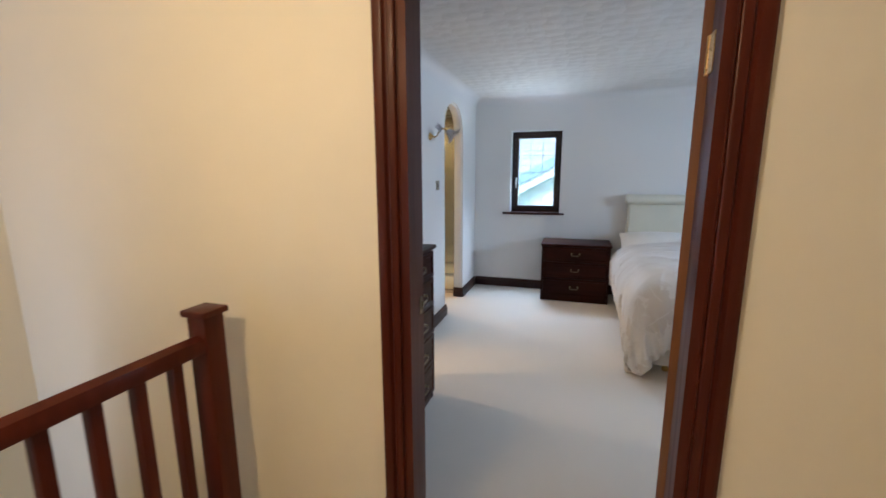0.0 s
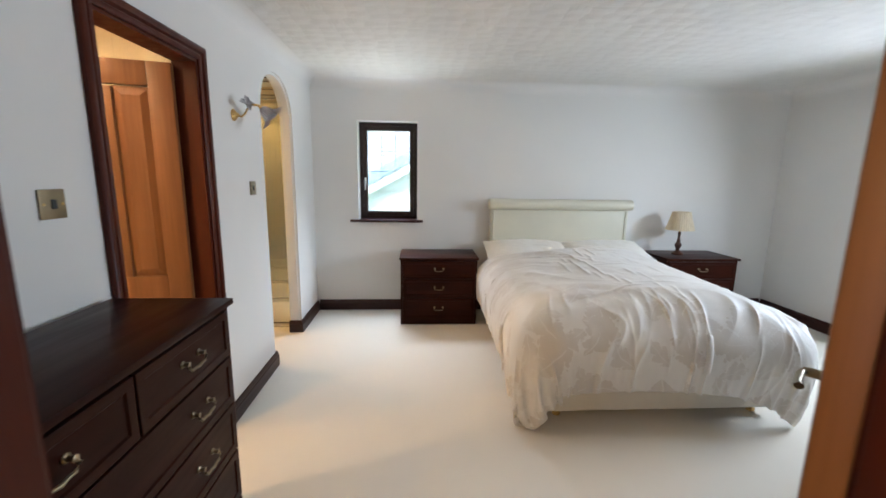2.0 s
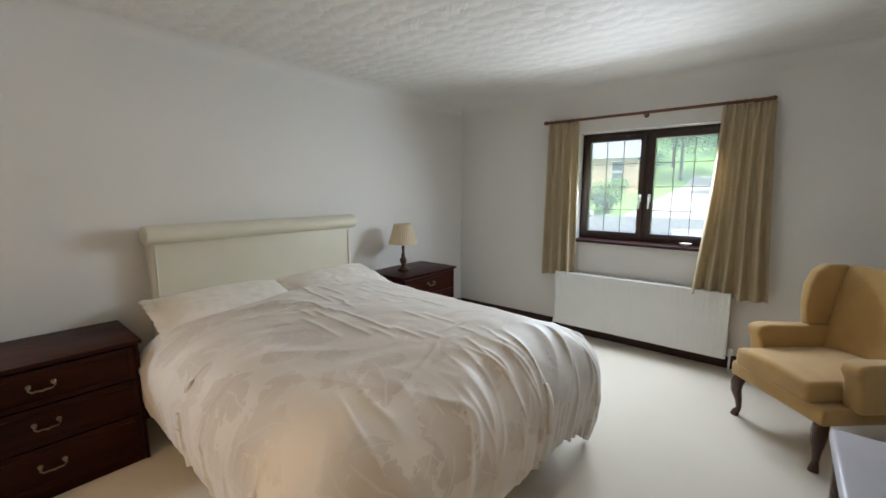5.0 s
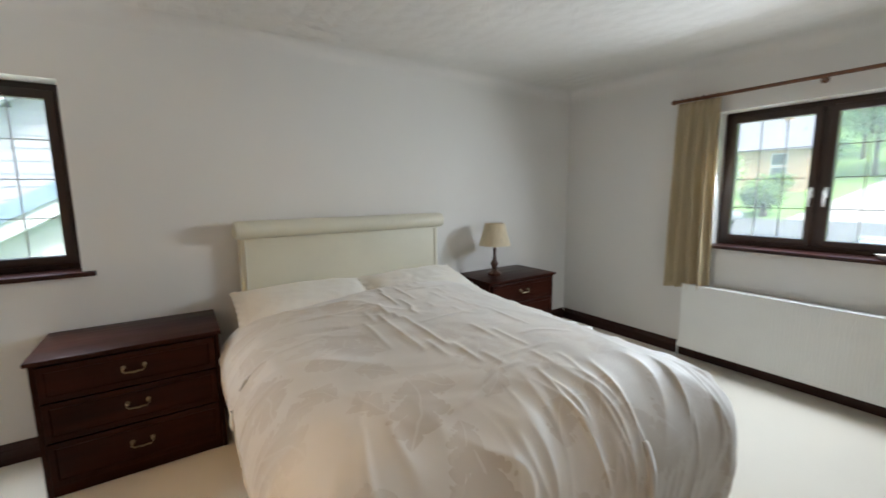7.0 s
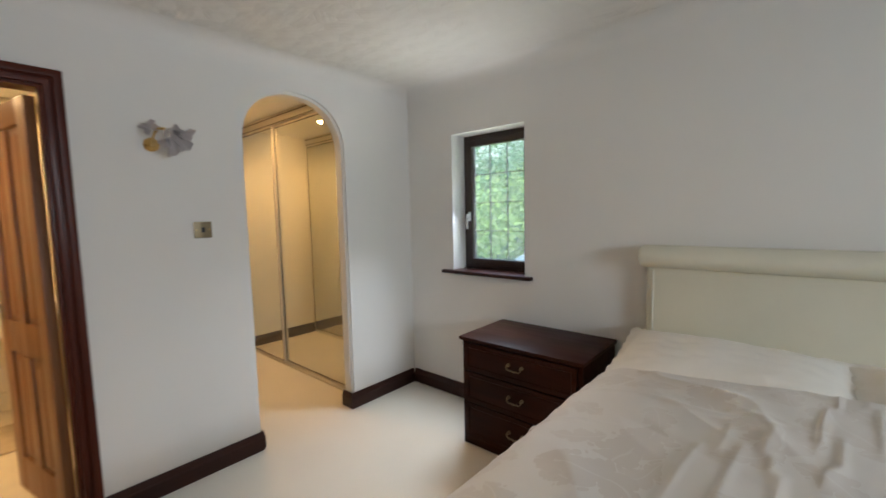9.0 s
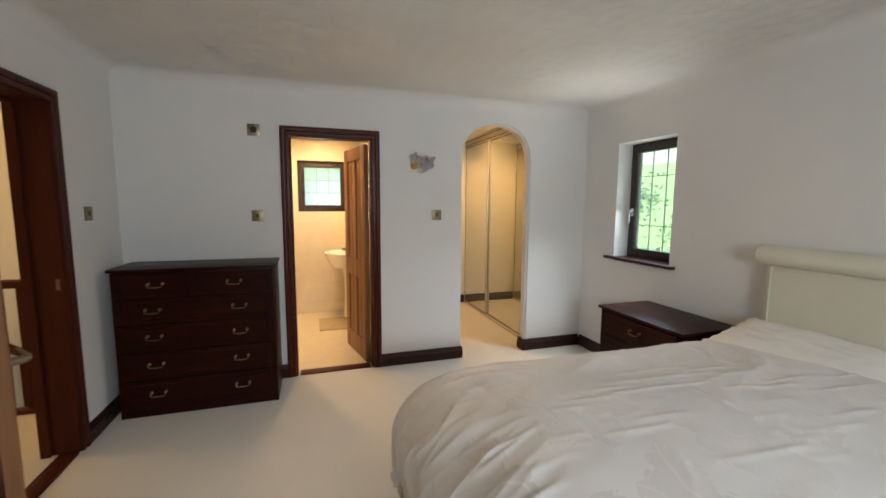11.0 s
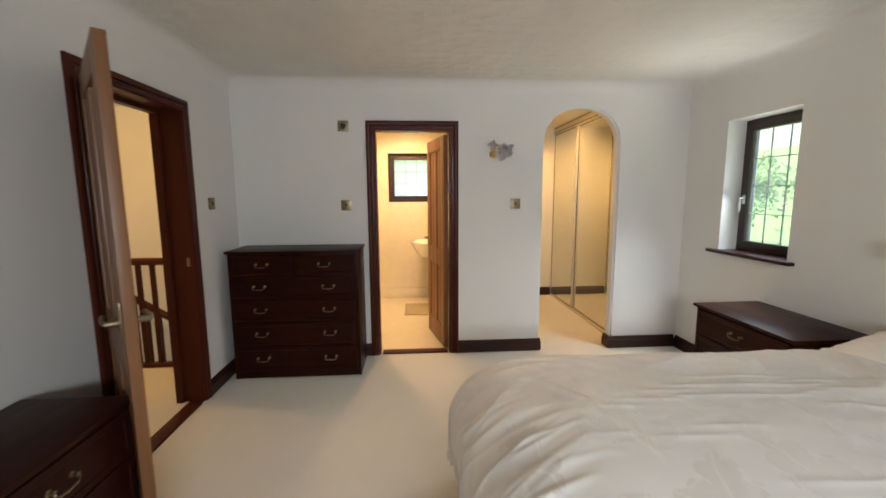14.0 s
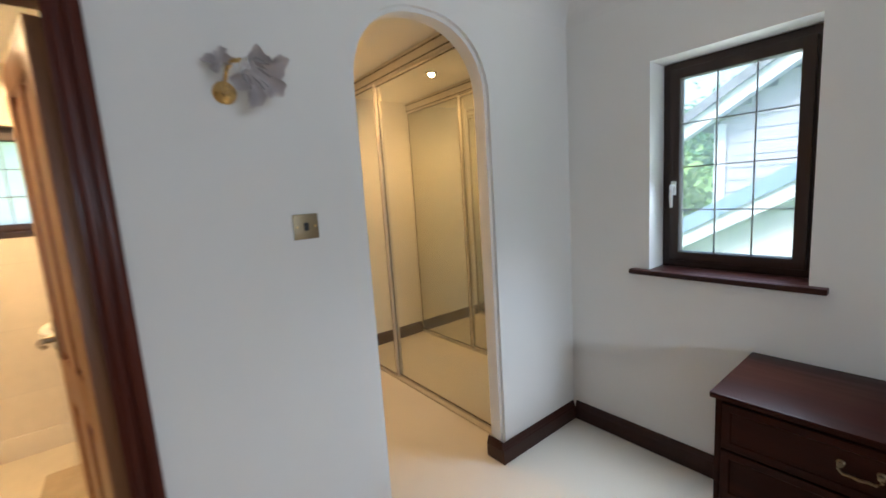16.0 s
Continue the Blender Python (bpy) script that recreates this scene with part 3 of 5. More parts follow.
door_1 = door_set("door_1", "bedroom doorway with dark mahogany lining, its panelled oak door standing open", *DOOR, (LAND, S), py, 0.006)
bm = bmesh.new()
surround(bm, [(-0.030, LAND - 0.003), (-0.030, LAND + 0.045), (-0.0065, LAND + 0.045), (-0.0065, LAND - 0.003)], *DOOR, py)
part("door_stop", bm, M["mahogany"], door_1)
door_2 = door_set("door_2", "shower room doorway with dark mahogany lining, its panelled oak door standing open", *BATH, (W - T, W), px)
slab("threshold", DOOR[0] + 0.03, DOOR[1] - 0.03, S - 0.09, S + 0.005, 0.0, 0.014, M["mahogany"], door_1, bevel=0.004)
slab("threshold", W - T + 0.01, W + 0.005, BATH[0] + 0.03, BATH[1] - 0.03, 0.002, 0.012, M["mahogany"], door_2, bevel=0.004)


def lever(parent, x, z, side):
    """A brass lever handle on a back plate; side is -1 or 1 along local y."""
    bm = bmesh.new()
    y = side * 0.020
    box(bm, x - 0.020, x + 0.020, min(y, y + side * 0.006), max(y, y + side * 0.006), z - 0.075, z + 0.075)
    soften(bm, 0.003)
    lathe(bm, [(0.012, 0.0), (0.012, 0.035), (0.010, 0.048)], 14, (x, y, z), Matrix.Rotation(radians(-90 * side), 4, "X"))
    tube(bm, [(x, y + side * 0.045, z), (x - 0.03, y + side * 0.050, z + 0.003), (x - 0.075, y + side * 0.050, z - 0.002), (x - 0.115, y + side * 0.044, z + 0.003)], [0.010, 0.009, 0.008, 0.010], 10, 0.8)
    part("door_handle", bm, M["antique"], parent, "antique brass lever handle", smooth=True)


def leaf(parent, width, height, at):
    """A four-panel door leaf: hinge edge at local x = 0, 40 mm thick about y = 0."""
    t = 0.020
    body = new("door_leaf")
    body.parent = parent
    body.matrix_world = at
    st, rails = 0.105, [(0.0, 0.20), (0.76, 0.93), (height - 0.12, height)]
    bm = bmesh.new()
    mid = (width / 2 - 0.045, width / 2 + 0.045)
    for x0, x1 in ((0, st), (width - st, width)):
        box(bm, x0, x1, -t, t, 0.008, height)
    for z0, z1 in rails:
        box(bm, st, width - st, -t + 0.0006, t - 0.0006, z0 + 0.008, z1)
    for z0, z1 in ((0.20, 0.76), (0.93, height - 0.12)):
        box(bm, mid[0], mid[1], -t + 0.0012, t - 0.0012, z0, z1)
    soften(bm, 0.004)
    frame_ob = part("stiles_and_rails", bm, M["oak"], body, smooth=True)
    for x0, x1 in ((st, mid[0]), (mid[1], width - st)):
        for z0, z1 in ((0.20, 0.76), (0.93, height - 0.12)):
            bm = bmesh.new()
            g = 0.003
            rows = [(0.0, 0.006), (0.012, 0.006), (0.040, 0.015), (0.040, 0.015)]
            for s in (-1, 1):
                rings = []
                for o, d in rows[:3]:
                    rings.append([bm.verts.new((x, s * d, z)) for x, z in ((x0 + o - g, z0 + o - g), (x1 - o + g, z0 + o - g), (x1 - o + g, z1 - o + g), (x0 + o - g, z1 - o + g))])
                for a, b in zip(rings, rings[1:]):
                    for k in range(4):
                        bm.faces.new((a[k], a[(k + 1) % 4], b[(k + 1) % 4], b[k]))
                bm.faces.new(rings[-1])
            part("panel", bm, M["oak"], body)
    return body


ang = 40.0
leaf_1 = leaf(door_1, 0.755, 1.975, pose(DOOR[1] - 0.008, S + 0.030, 0, 0, 0, ang))
for side in (-1, 1):
    lever(leaf_1, 0.695, 1.0, side)
ang2 = math.degrees(math.atan2(-0.135, -0.62))
leaf_2 = leaf(door_2, 0.60, 1.965, pose(W - T + 0.010, BATH[1] - 0.037, 0.006, 0, 0, ang2))
for side in (-1, 1):
    lever(leaf_2, 0.56, 1.0, side)
for z in (0.22, 1.75):
    bm = bmesh.new()
    tube(bm, [(DOOR[1] - 0.006, S + 0.014, z - 0.05), (DOOR[1] - 0.006, S + 0.014, z + 0.05)], 0.007, 10)
    box(bm, DOOR[1] - 0.009, DOOR[1] - 0.0065, S - 0.035, S + 0.010, z - 0.05, z + 0.05)
    part("hinge", bm, M["brass"], door_1)
bm = bmesh.new()
box(bm, DOOR[0] + 0.0065, DOOR[0] + 0.009, S - 0.036, S - 0.016, 0.97, 1.03)
box(bm, DOOR[0] + 0.009, DOOR[0] + 0.013, S - 0.022, S - 0.016, 0.985, 1.015)
part("strike_plate", bm, M["antique"], door_1)

# ---------------------------------------------------------------- windows
def ring(bm, x0, x1, z0, z1, w, y0, y1):
    outer = ((x0, z0), (x1, z0), (x1, z1), (x0, z1))
    inner = ((x0 + w, z0 + w), (x1 - w, z0 + w), (x1 - w, z1 - w), (x0 + w, z1 - w))
    vs = [[bm.verts.new((x, y, z)) for x, z in loop] for loop, y in ((outer, y0), (outer, y1), (inner, y1), (inner, y0))]
    for a in range(4):
        p, q = vs[a], vs[(a + 1) % 4]
        for k in range(4):
            bm.faces.new((p[k], p[(k + 1) % 4], q[(k + 1) % 4], q[k]))


def window(name, label, w, h, at, lights, cols, rows, sill_out, handle_sides, depth=0.15, glass="glass"):
    """A stained timber window in local axes: x along, y outwards, z up from the sill. lights: list of (x0, x1)."""
    d = thing(name, label, "window", kind="structure", at=at)
    bm = bmesh.new()
    ring(bm, 0.001, w - 0.001, 0.001, h - 0.001, 0.042, depth, depth + 0.07)
    for a, b in zip(lights, lights[1:]):
        c = (a[1] + b[0]) / 2
        box(bm, c - 0.022, c + 0.022, depth + 0.0005, depth + 0.0695, 0.043, h - 0.043)
    soften(bm, 0.004)
    part("window_frame", bm, M["frame"], d, smooth=True)
    for (x0, x1), hs in zip(lights, handle_sides):
        bm = bmesh.new()
        ring(bm, x0, x1, 0.036, h - 0.036, 0.046, depth - 0.016, depth + 0.045)
        soften(bm, 0.006)
        sash = part("sash", bm, M["frame"], d, smooth=True)
        g0, g1, q0, q1 = x0 + 0.046, x1 - 0.046, 0.082, h - 0.082
        pane = slab("pane", g0 - 0.003, g1 + 0.003, depth + 0.014, depth + 0.018, q0 - 0.003, q1 + 0.003, M[glass], sash)
        pane.visible_shadow = False
        bm = bmesh.new()
        for k in range(1, cols):
            x = g0 + (g1 - g0) * k / cols
            box(bm, x - 0.0025, x + 0.0025, depth + 0.011, depth + 0.021, q0, q1)
        for k in range(1, rows):
            z = q0 + (q1 - q0) * k / rows
            box(bm, g0, g1, depth + 0.0105, depth + 0.0215, z - 0.0025, z + 0.0025)
        part("leaded_bars", bm, M["lead"], sash, "thin grey lead strips in a grid")
        if hs:
            x = x0 + 0.024 if hs < 0 else x1 - 0.024
            zc = h * 0.40
            bm = bmesh.new()
            box(bm, x - 0.011, x + 0.011, depth - 0.026, depth - 0.016, zc - 0.035, zc + 0.035)
            tube(bm, [(x, depth - 0.026, zc + 0.01), (x, depth - 0.048, zc + 0.012), (x, depth - 0.052, zc - 0.03), (x, depth - 0.050, zc - 0.095)], [0.010, 0.010, 0.009, 0.007], 10)
            soften(bm, 0.002, 1)
            part("window_handle", bm, M["white_metal"], sash, "white and gold casement handle", smooth=True)
    if sill_out == 0.0:
        return d
    bm = bmesh.new()
    box(bm, -0.085, w + 0.06, -sill_out, -0.0005, -0.020, 0.004)
    box(bm, 0.002, w - 0.002, -0.001, depth, -0.001, 0.004)
    soften(bm, 0.003)
    part("window_sill", bm, M["skirting"], d, "dark stained timber sill board", smooth=True)
    return d


w1 = WIN1[1] - WIN1[0]
window("window_1", "narrow dark-stained casement window with leaded panes", w1, WIN1[3] - WIN1[2], pose(WIN1[0], N, WIN1[2]), [(0.036, w1 - 0.036)], 3, 4, 0.045, [-1])
w2 = WIN2[1] - WIN2[0]
window("window_2", "wide dark-stained two-light window with leaded panes", w2, WIN2[3] - WIN2[2], pose(E, WIN2[1], WIN2[2], 0, 0, -90), [(0.036, w2 / 2 - 0.016), (w2 / 2 + 0.016, w2 - 0.036)], 3, 4, 0.05, [1, -1])
w3 = WIN3[1] - WIN3[0]
window("window_3", "small dark-framed leaded window in the tiled shower room", w3, WIN3[3] - WIN3[2], pose(BACK, WIN3[0], WIN3[2], 0, 0, 90), [(0.036, w3 - 0.036)], 3, 3, 0.0, [0], 0.06, "obscured")
# Unseen window, added to carry the stairwell's daylight.
w4 = WIN4[1] - WIN4[0]
window("window_4", "unseen leaded window added to bring daylight to the stairwell", w4, WIN4[3] - WIN4[2], pose(-2.2, WIN4[0], WIN4[2], 0, 0, 90), [(0.036, w4 - 0.036)], 3, 4, 0.0, [0], 0.02)

# ---------------------------------------------------------------- chests of drawers
def bail(bm, x, y, z, half=0.042):
    """A swan-neck drawer handle: two rosettes and a drooping bail, standing off the face at y."""
    for s in (-1, 1):
        lathe(bm, [(0.0105, 0), (0.0105, 0.003), (0.006, 0.006), (0.006, 0.016), (0.008, 0.020), (0.001, 0.023)], 10, (x + s * half, y, z), Matrix.Rotation(radians(90), 4, "X"))
    pts = [(x - half, y - 0.018, z), (x - half - 0.004, y - 0.022, z - 0.010), (x - half + 0.008, y - 0.023, z - 0.022), (x - half * 0.4, y - 0.024, z - 0.020), (x, y - 0.024, z - 0.024), (x + half * 0.4, y - 0.024, z - 0.020), (x + half - 0.008, y - 0.023, z - 0.022), (x + half + 0.004, y - 0.022, z - 0.010), (x + half, y - 0.018, z)]
    tube(bm, pts, [0.0035, 0.004, 0.0042, 0.0042, 0.005, 0.0042, 0.0042, 0.004, 0.0035], 8)


def drawer(parent, x0, x1, z0, z1, handles):
    bm = bmesh.new()
    g, t = 0.004, 0.018
    x0, x1, z0, z1 = x0 + g, x1 - g, z0 + g, z1 - g
    rows = [(0.0, 0.0), (0.0, -t), (0.002, -t - 0.001), (0.026, -t - 0.001), (0.030, -t + 0.004), (0.036, -t + 0.004)]
    rings = [[bm.verts.new((x, y, z)) for x, z in ((x0 + o, z0 + o), (x1 - o, z0 + o), (x1 - o, z1 - o), (x0 + o, z1 - o))] for o, y in rows]
    for a, b in zip(rings, rings[1:]):
        for k in range(4):
            bm.faces.new((a[k], a[(k + 1) % 4], b[(k + 1) % 4], b[k]))
    bm.faces.new(rings[-1])
    bm.faces.new(list(reversed(rings[0])))
    dr = part("drawer", bm, M["dark_chest"], parent)
    for f in handles:
        bm = bmesh.new()
        bail(bm, x0 + (x1 - x0) * f, -t + 0.004, (z0 + z1) / 2 + 0.012)
        part("handle", bm, M["antique"], dr, "antique brass swan-neck handle", smooth=True)
    return dr


def chest(name, label, w, d, h, rows, at, group=""):
    """Local axes: x across, the front at y = 0 facing -y, z up. rows from the top: (share of height, drawers as (x0, x1, handles))."""
    c = thing(name, label, "chest of drawers", group, at=at)
    for nm, q in (("side_panel", (0.0, 0.02, 0.0, d, 0.0, h - 0.022)), ("side_panel", (w - 0.02, w, 0.0, d, 0.0, h - 0.022)), ("back_panel", (0.021, w - 0.021, d - 0.012, d, 0.0, h - 0.022)), ("plinth", (0.021, w - 0.021, 0.004, d - 0.012, 0.0, 0.055)), ("front_frame", (0.021, w - 0.021, 0.006, 0.05, 0.055, h - 0.022))):
        slab(nm, *q, M["dark_chest"], c, bevel=0.0025)
    slab("top", -0.012, w + 0.012, -0.026, d, h - 0.0215, h, M["dark_chest"], c, bevel=0.005)
    z, room = h - 0.030, h - 0.030 - 0.060
    for share, ds in rows:
        z1 = z - share * room
        for x0, x1, hs in ds:
            drawer(c, 0.022 + x0 * (w - 0.044), 0.022 + x1 * (w - 0.044), z1, z, hs)
        z = z1
    return c


THREE = [(0.30, [(0, 1, (0.5,))]), (0.33, [(0, 1, (0.5,))]), (0.37, [(0, 1, (0.5,))])]
night = chest("bedside_chest", "dark mahogany three-drawer bedside chest with brass handles", 0.75, 0.465, 0.68, THREE, pose(-0.117, 4.845, 0), "bedside chests")
night2 = copy_thing(night, pose(2.55, 4.845, 0))
tagged(night2, "dark mahogany three-drawer bedside chest carrying a table lamp")
FIVE = [(0.18, [(0, 0.5, (0.5,)), (0.5, 1, (0.5,))])] + [(s, [(0, 1, (0.22, 0.78))]) for s in (0.19, 0.20, 0.21, 0.22)]
chest("chest_of_drawers", "tall dark mahogany chest of drawers with brass handles", 0.985, 0.385, 1.025, FIVE, pose(-0.625, 1.425, 0, 0, 0, 90))
low = chest("low_chest", "dark mahogany three-drawer chest standing behind the open door", 0.655, 0.385, 0.695, THREE, pose(1.665, 1.765, 0, 0, 0, 180), "low chests")
low2 = copy_thing(low, pose(2.345, 1.765, 0, 0, 0, 180))
tagged(low2, "dark mahogany three-drawer chest pushed against its twin")

# ---------------------------------------------------------------- bed
BX0, BX1, BY0, BY1, BZ = 0.80, 2.32, 3.17, 5.20, 0.615
bed = thing("bed", "king-size divan bed with a cream leatherette roll-top headboard", "bed")
slab("divan_base", BX0 + 0.01, BX1 - 0.01, BY0 + 0.01, BY1, 0.07, 0.37, M["divan"], bed, bevel=0.02, segments=3)
slab("mattress", BX0, BX1, BY0, BY1, 0.372, 0.585, M["divan"], bed, bevel=0.045, segments=4)
for x in (BX0 + 0.12, BX1 - 0.12):
    for y in (BY0 + 0.10, BY1 - 0.12):
        bm = bmesh.new()
        lathe(bm, [(0.016, 0), (0.024, 0.006), (0.026, 0.02), (0.018, 0.035), (0.012, 0.04), (0.012, 0.07)], 14, (x, y, 0.0))
        part("castor", bm, M["brass"], bed, "small brass castor", smooth=True)
HX0, HX1 = 0.80, 2.32
hb = slab("headboard", HX0 + 0.012, HX1 - 0.012, 5.225, N - 0.024, 0.16, 1.15, M["leather"], bed, "cream padded leatherette headboard", bevel=0.02, segments=3)
bm = bmesh.new()
n_seg = 20
prof = [(0.075 * math.cos(a), 0.058 * math.sin(a)) for a in (2 * math.pi * k / n_seg for k in range(n_seg))]
xs = [HX0 - 0.012, HX0 - 0.004, HX0 + 0.01] + [HX0 + 0.01 + (HX1 - HX0 - 0.02) * k / 10 for k in range(1, 10)] + [HX1 - 0.01, HX1 + 0.004, HX1 + 0.012]
loops = []
for k, x in enumerate(xs):
    s = 0.80 if k in (0, len(xs) - 1) else 0.96 if k in (1, len(xs) - 2) else 1.0
    loops.append([bm.verts.new((x, 5.222 + y * s, 1.180 + z * s)) for y, z in prof])
for a, b in zip(loops, loops[1:]):
    for k in range(n_seg):
        bm.faces.new((a[k], a[(k + 1) % n_seg], b[(k + 1) % n_seg], b[k]))
bm.faces.new(loops[0])
bm.faces.new(list(reversed(loops[-1])))
part("roll_top", bm, M["leather"], hb, "rolled padded top edge", smooth=True)
# side strips and a piped inner border of the headboard
for x in (HX0 + 0.045, HX1 - 0.045):
    bm = bmesh.new()
    tube(bm, [(x, 5.222, 0.6), (x, 5.222, 1.11)], 0.006, 8)
    part("piping", bm, M["leather"], hb, smooth=True)


def settle(p, rest_u, rest_v, loft, rounds, bend):
    """Lets a grid of cloth fall over the bed: lengths kept, loft held off the mattress and the floor."""
    core = 0.17
    lo, hi = np.array((BX0 + core - 0.11, BY0 + core - 0.10, core)), np.array((BX1 - core + 0.08, BY1 + 0.6, 0.585 - core))
    vel = np.zeros_like(p)
    diag = np.hypot((rest_u[:-1] + rest_u[1:]) / 2, (rest_v[:, :-1] + rest_v[:, 1:]) / 2)
    long_u, long_v = rest_u[:, :-1] + rest_u[:, 1:], rest_v[:-1] + rest_v[1:]

    def pull(a, b, rest, stiff):
        d = b - a
        n_ = np.sqrt((d * d).sum(-1)) + 1e-9
        c_ = (0.5 * stiff * (n_ - rest) / n_)[..., None] * d
        a += c_
        b -= c_

    for k in range(rounds):
        step = vel * 0.92
        step[..., 2] -= 0.00035
        size = np.sqrt((step * step).sum(-1, keepdims=True)) + 1e-9
        before = p.copy()
        p += step * np.minimum(1.0, 0.02 / size)
        for q in range(8):
            for o in (0, 1):
                e = (p.shape[1] - o) // 2 * 2
                pull(p[:, o:o + e:2], p[:, o + 1:o + e:2], rest_u[:, o:o + e:2], 1.0)
                e = (p.shape[0] - o) // 2 * 2
                pull(p[o:o + e:2], p[o + 1:o + e:2], rest_v[o:o + e:2], 1.0)
            for o in (0, 1):
                e = (p.shape[0] - o) // 2 * 2
                pull(p[o:o + e:2, :-1], p[o + 1:o + e:2, 1:], diag[o:o + e:2], 0.35)
                pull(p[o:o + e:2, 1:], p[o + 1:o + e:2, :-1], diag[o:o + e:2], 0.35)
        for o in range(4):
            m_ = len(p[:, o:-2:4][0])
            pull(p[:, o:-2:4], p[:, o + 2::4][:, :m_], long_u[:, o::4][:, :m_], bend)
            m_ = len(p[o:-2:4])
            pull(p[o:-2:4], p[o + 2::4][:m_], long_v[o::4][:m_], bend)
        near = np.clip(p, lo, hi)
        off = p - near
        dist = np.sqrt((off * off).sum(-1)) + 1e-9
        want = loft + core
        push = np.maximum(0.0, want - dist)
        n_ = off / dist[..., None]
        p += push[..., None] * n_
        # air sucked from under the hanging cloth draws it in a little
        hang = (p[..., 2] < 0.50) & (dist > want)
        p -= (0.003 * hang * (dist - want))[..., None] * n_ * np.array((1, 1, 0))
        floor_hit = p[..., 2] < 0.014
        p[..., 2] = np.maximum(p[..., 2], 0.014)
        grip = ((push > 0) & (n_[..., 2] > 0.8)) | floor_hit
        p[grip, :2] = before[grip, :2] + 0.25 * (p[grip, :2] - before[grip, :2])
        vel = p - before
    return p


def finer(p):
    """Twice the grid less one, by midpoints."""
    q = np.empty((p.shape[0] * 2 - 1, p.shape[1] * 2 - 1) + p.shape[2:])
    q[::2, ::2] = p
    q[1::2, ::2] = (p[:-1] + p[1:]) / 2
    q[:, 1::2] = (q[:, :-1:2] + q[:, 2::2]) / 2
    return q


def creases(s_, t_, wide, long_):
    """Thin creases: fans that run down from the edge of the bed, and crossed pinches on top, deeper towards the pillows."""
    out = np.zeros_like(s_)

    def n3(x, y, z):
        return noise.noise(Vector((x, y, z)))

    def ridge(q, sharp):
        return max(0.0, 1 - abs(q) * sharp) ** 2

    for j in range(s_.shape[0]):
        t = float(t_[j, 0])
        for i in range(s_.shape[1]):
            s = float(s_[j, i])
            foot, side = t + long_, wide / 2 - abs(s)
            flat = min(foot - 0.62, side - 0.42)
            head = min(1.0, max(0.0, (t + 1.3) / 0.8))
            warp = n3(s * 2.0, t * 2.0, 1.0)
            h = 0.0
            over = min(1.0, max(0.0, 0.55 - flat / 0.22))
            if over > 0:
                if foot - 0.62 < side - 0.42:
                    along, fall = s, 0.62 - foot
                else:
                    along, fall = t + (3.0 if s > 0 else 0.0), 0.42 - side
                fan = along + 0.75 * fall * n3(along * 1.7, 31.0, 2.0) + 0.16 * warp
                taper = min(1.0, min(foot, side) / 0.07 + 0.35)
                clump = max(0.0, 0.30 + 1.7 * n3(along * 2.3 + 4.0, fall * 2.4, 61.0))
                small = max(0.1, 0.40 + 1.5 * n3(along * 3.1 + 1.0, fall * 3.5, 67.0))
                h += over * taper * (0.016 * clump * ridge(n3(fan * 4.6, fall * 1.5 + 3.0, 41.0), 3.6) + 0.010 * small * ridge(n3(fan * 9.5 + 0.5 * warp, fall * 2.4 + 9.0, 51.0), 3.2) - 0.005)
            top = 1.0 - 0.75 * over
            mask = max(0.0, n3(s * 1.5, t * 1.5, 8.0) + 0.22)
            a, c = 0.66 * s - 0.75 * t, 0.75 * s + 0.66 * t
            h += top * (mask * (0.008 + 0.016 * head) * ridge(n3(a * 0.7 + warp * 0.4, c * 2.6 + warp * 0.8, 7.0), 3.0)
                        + (0.1 + mask) * (0.003 + 0.005 * head) * ridge(n3(a * 1.5 + 0.5 * t, c * 5.0 - 0.6 * s + warp, 17.0), 2.8)
                        - (0.1 + mask) * 0.007 * ridge(n3(s * 1.0 + warp * 0.5, t * 2.8 + s, 27.0), 3.6))
            h += 0.004 * n3(s * 4.0, t * 4.0, 2.0) + 0.0018 * n3(s * 11.0, t * 11.0, 4.0)
            out[j, i] = h
    return out


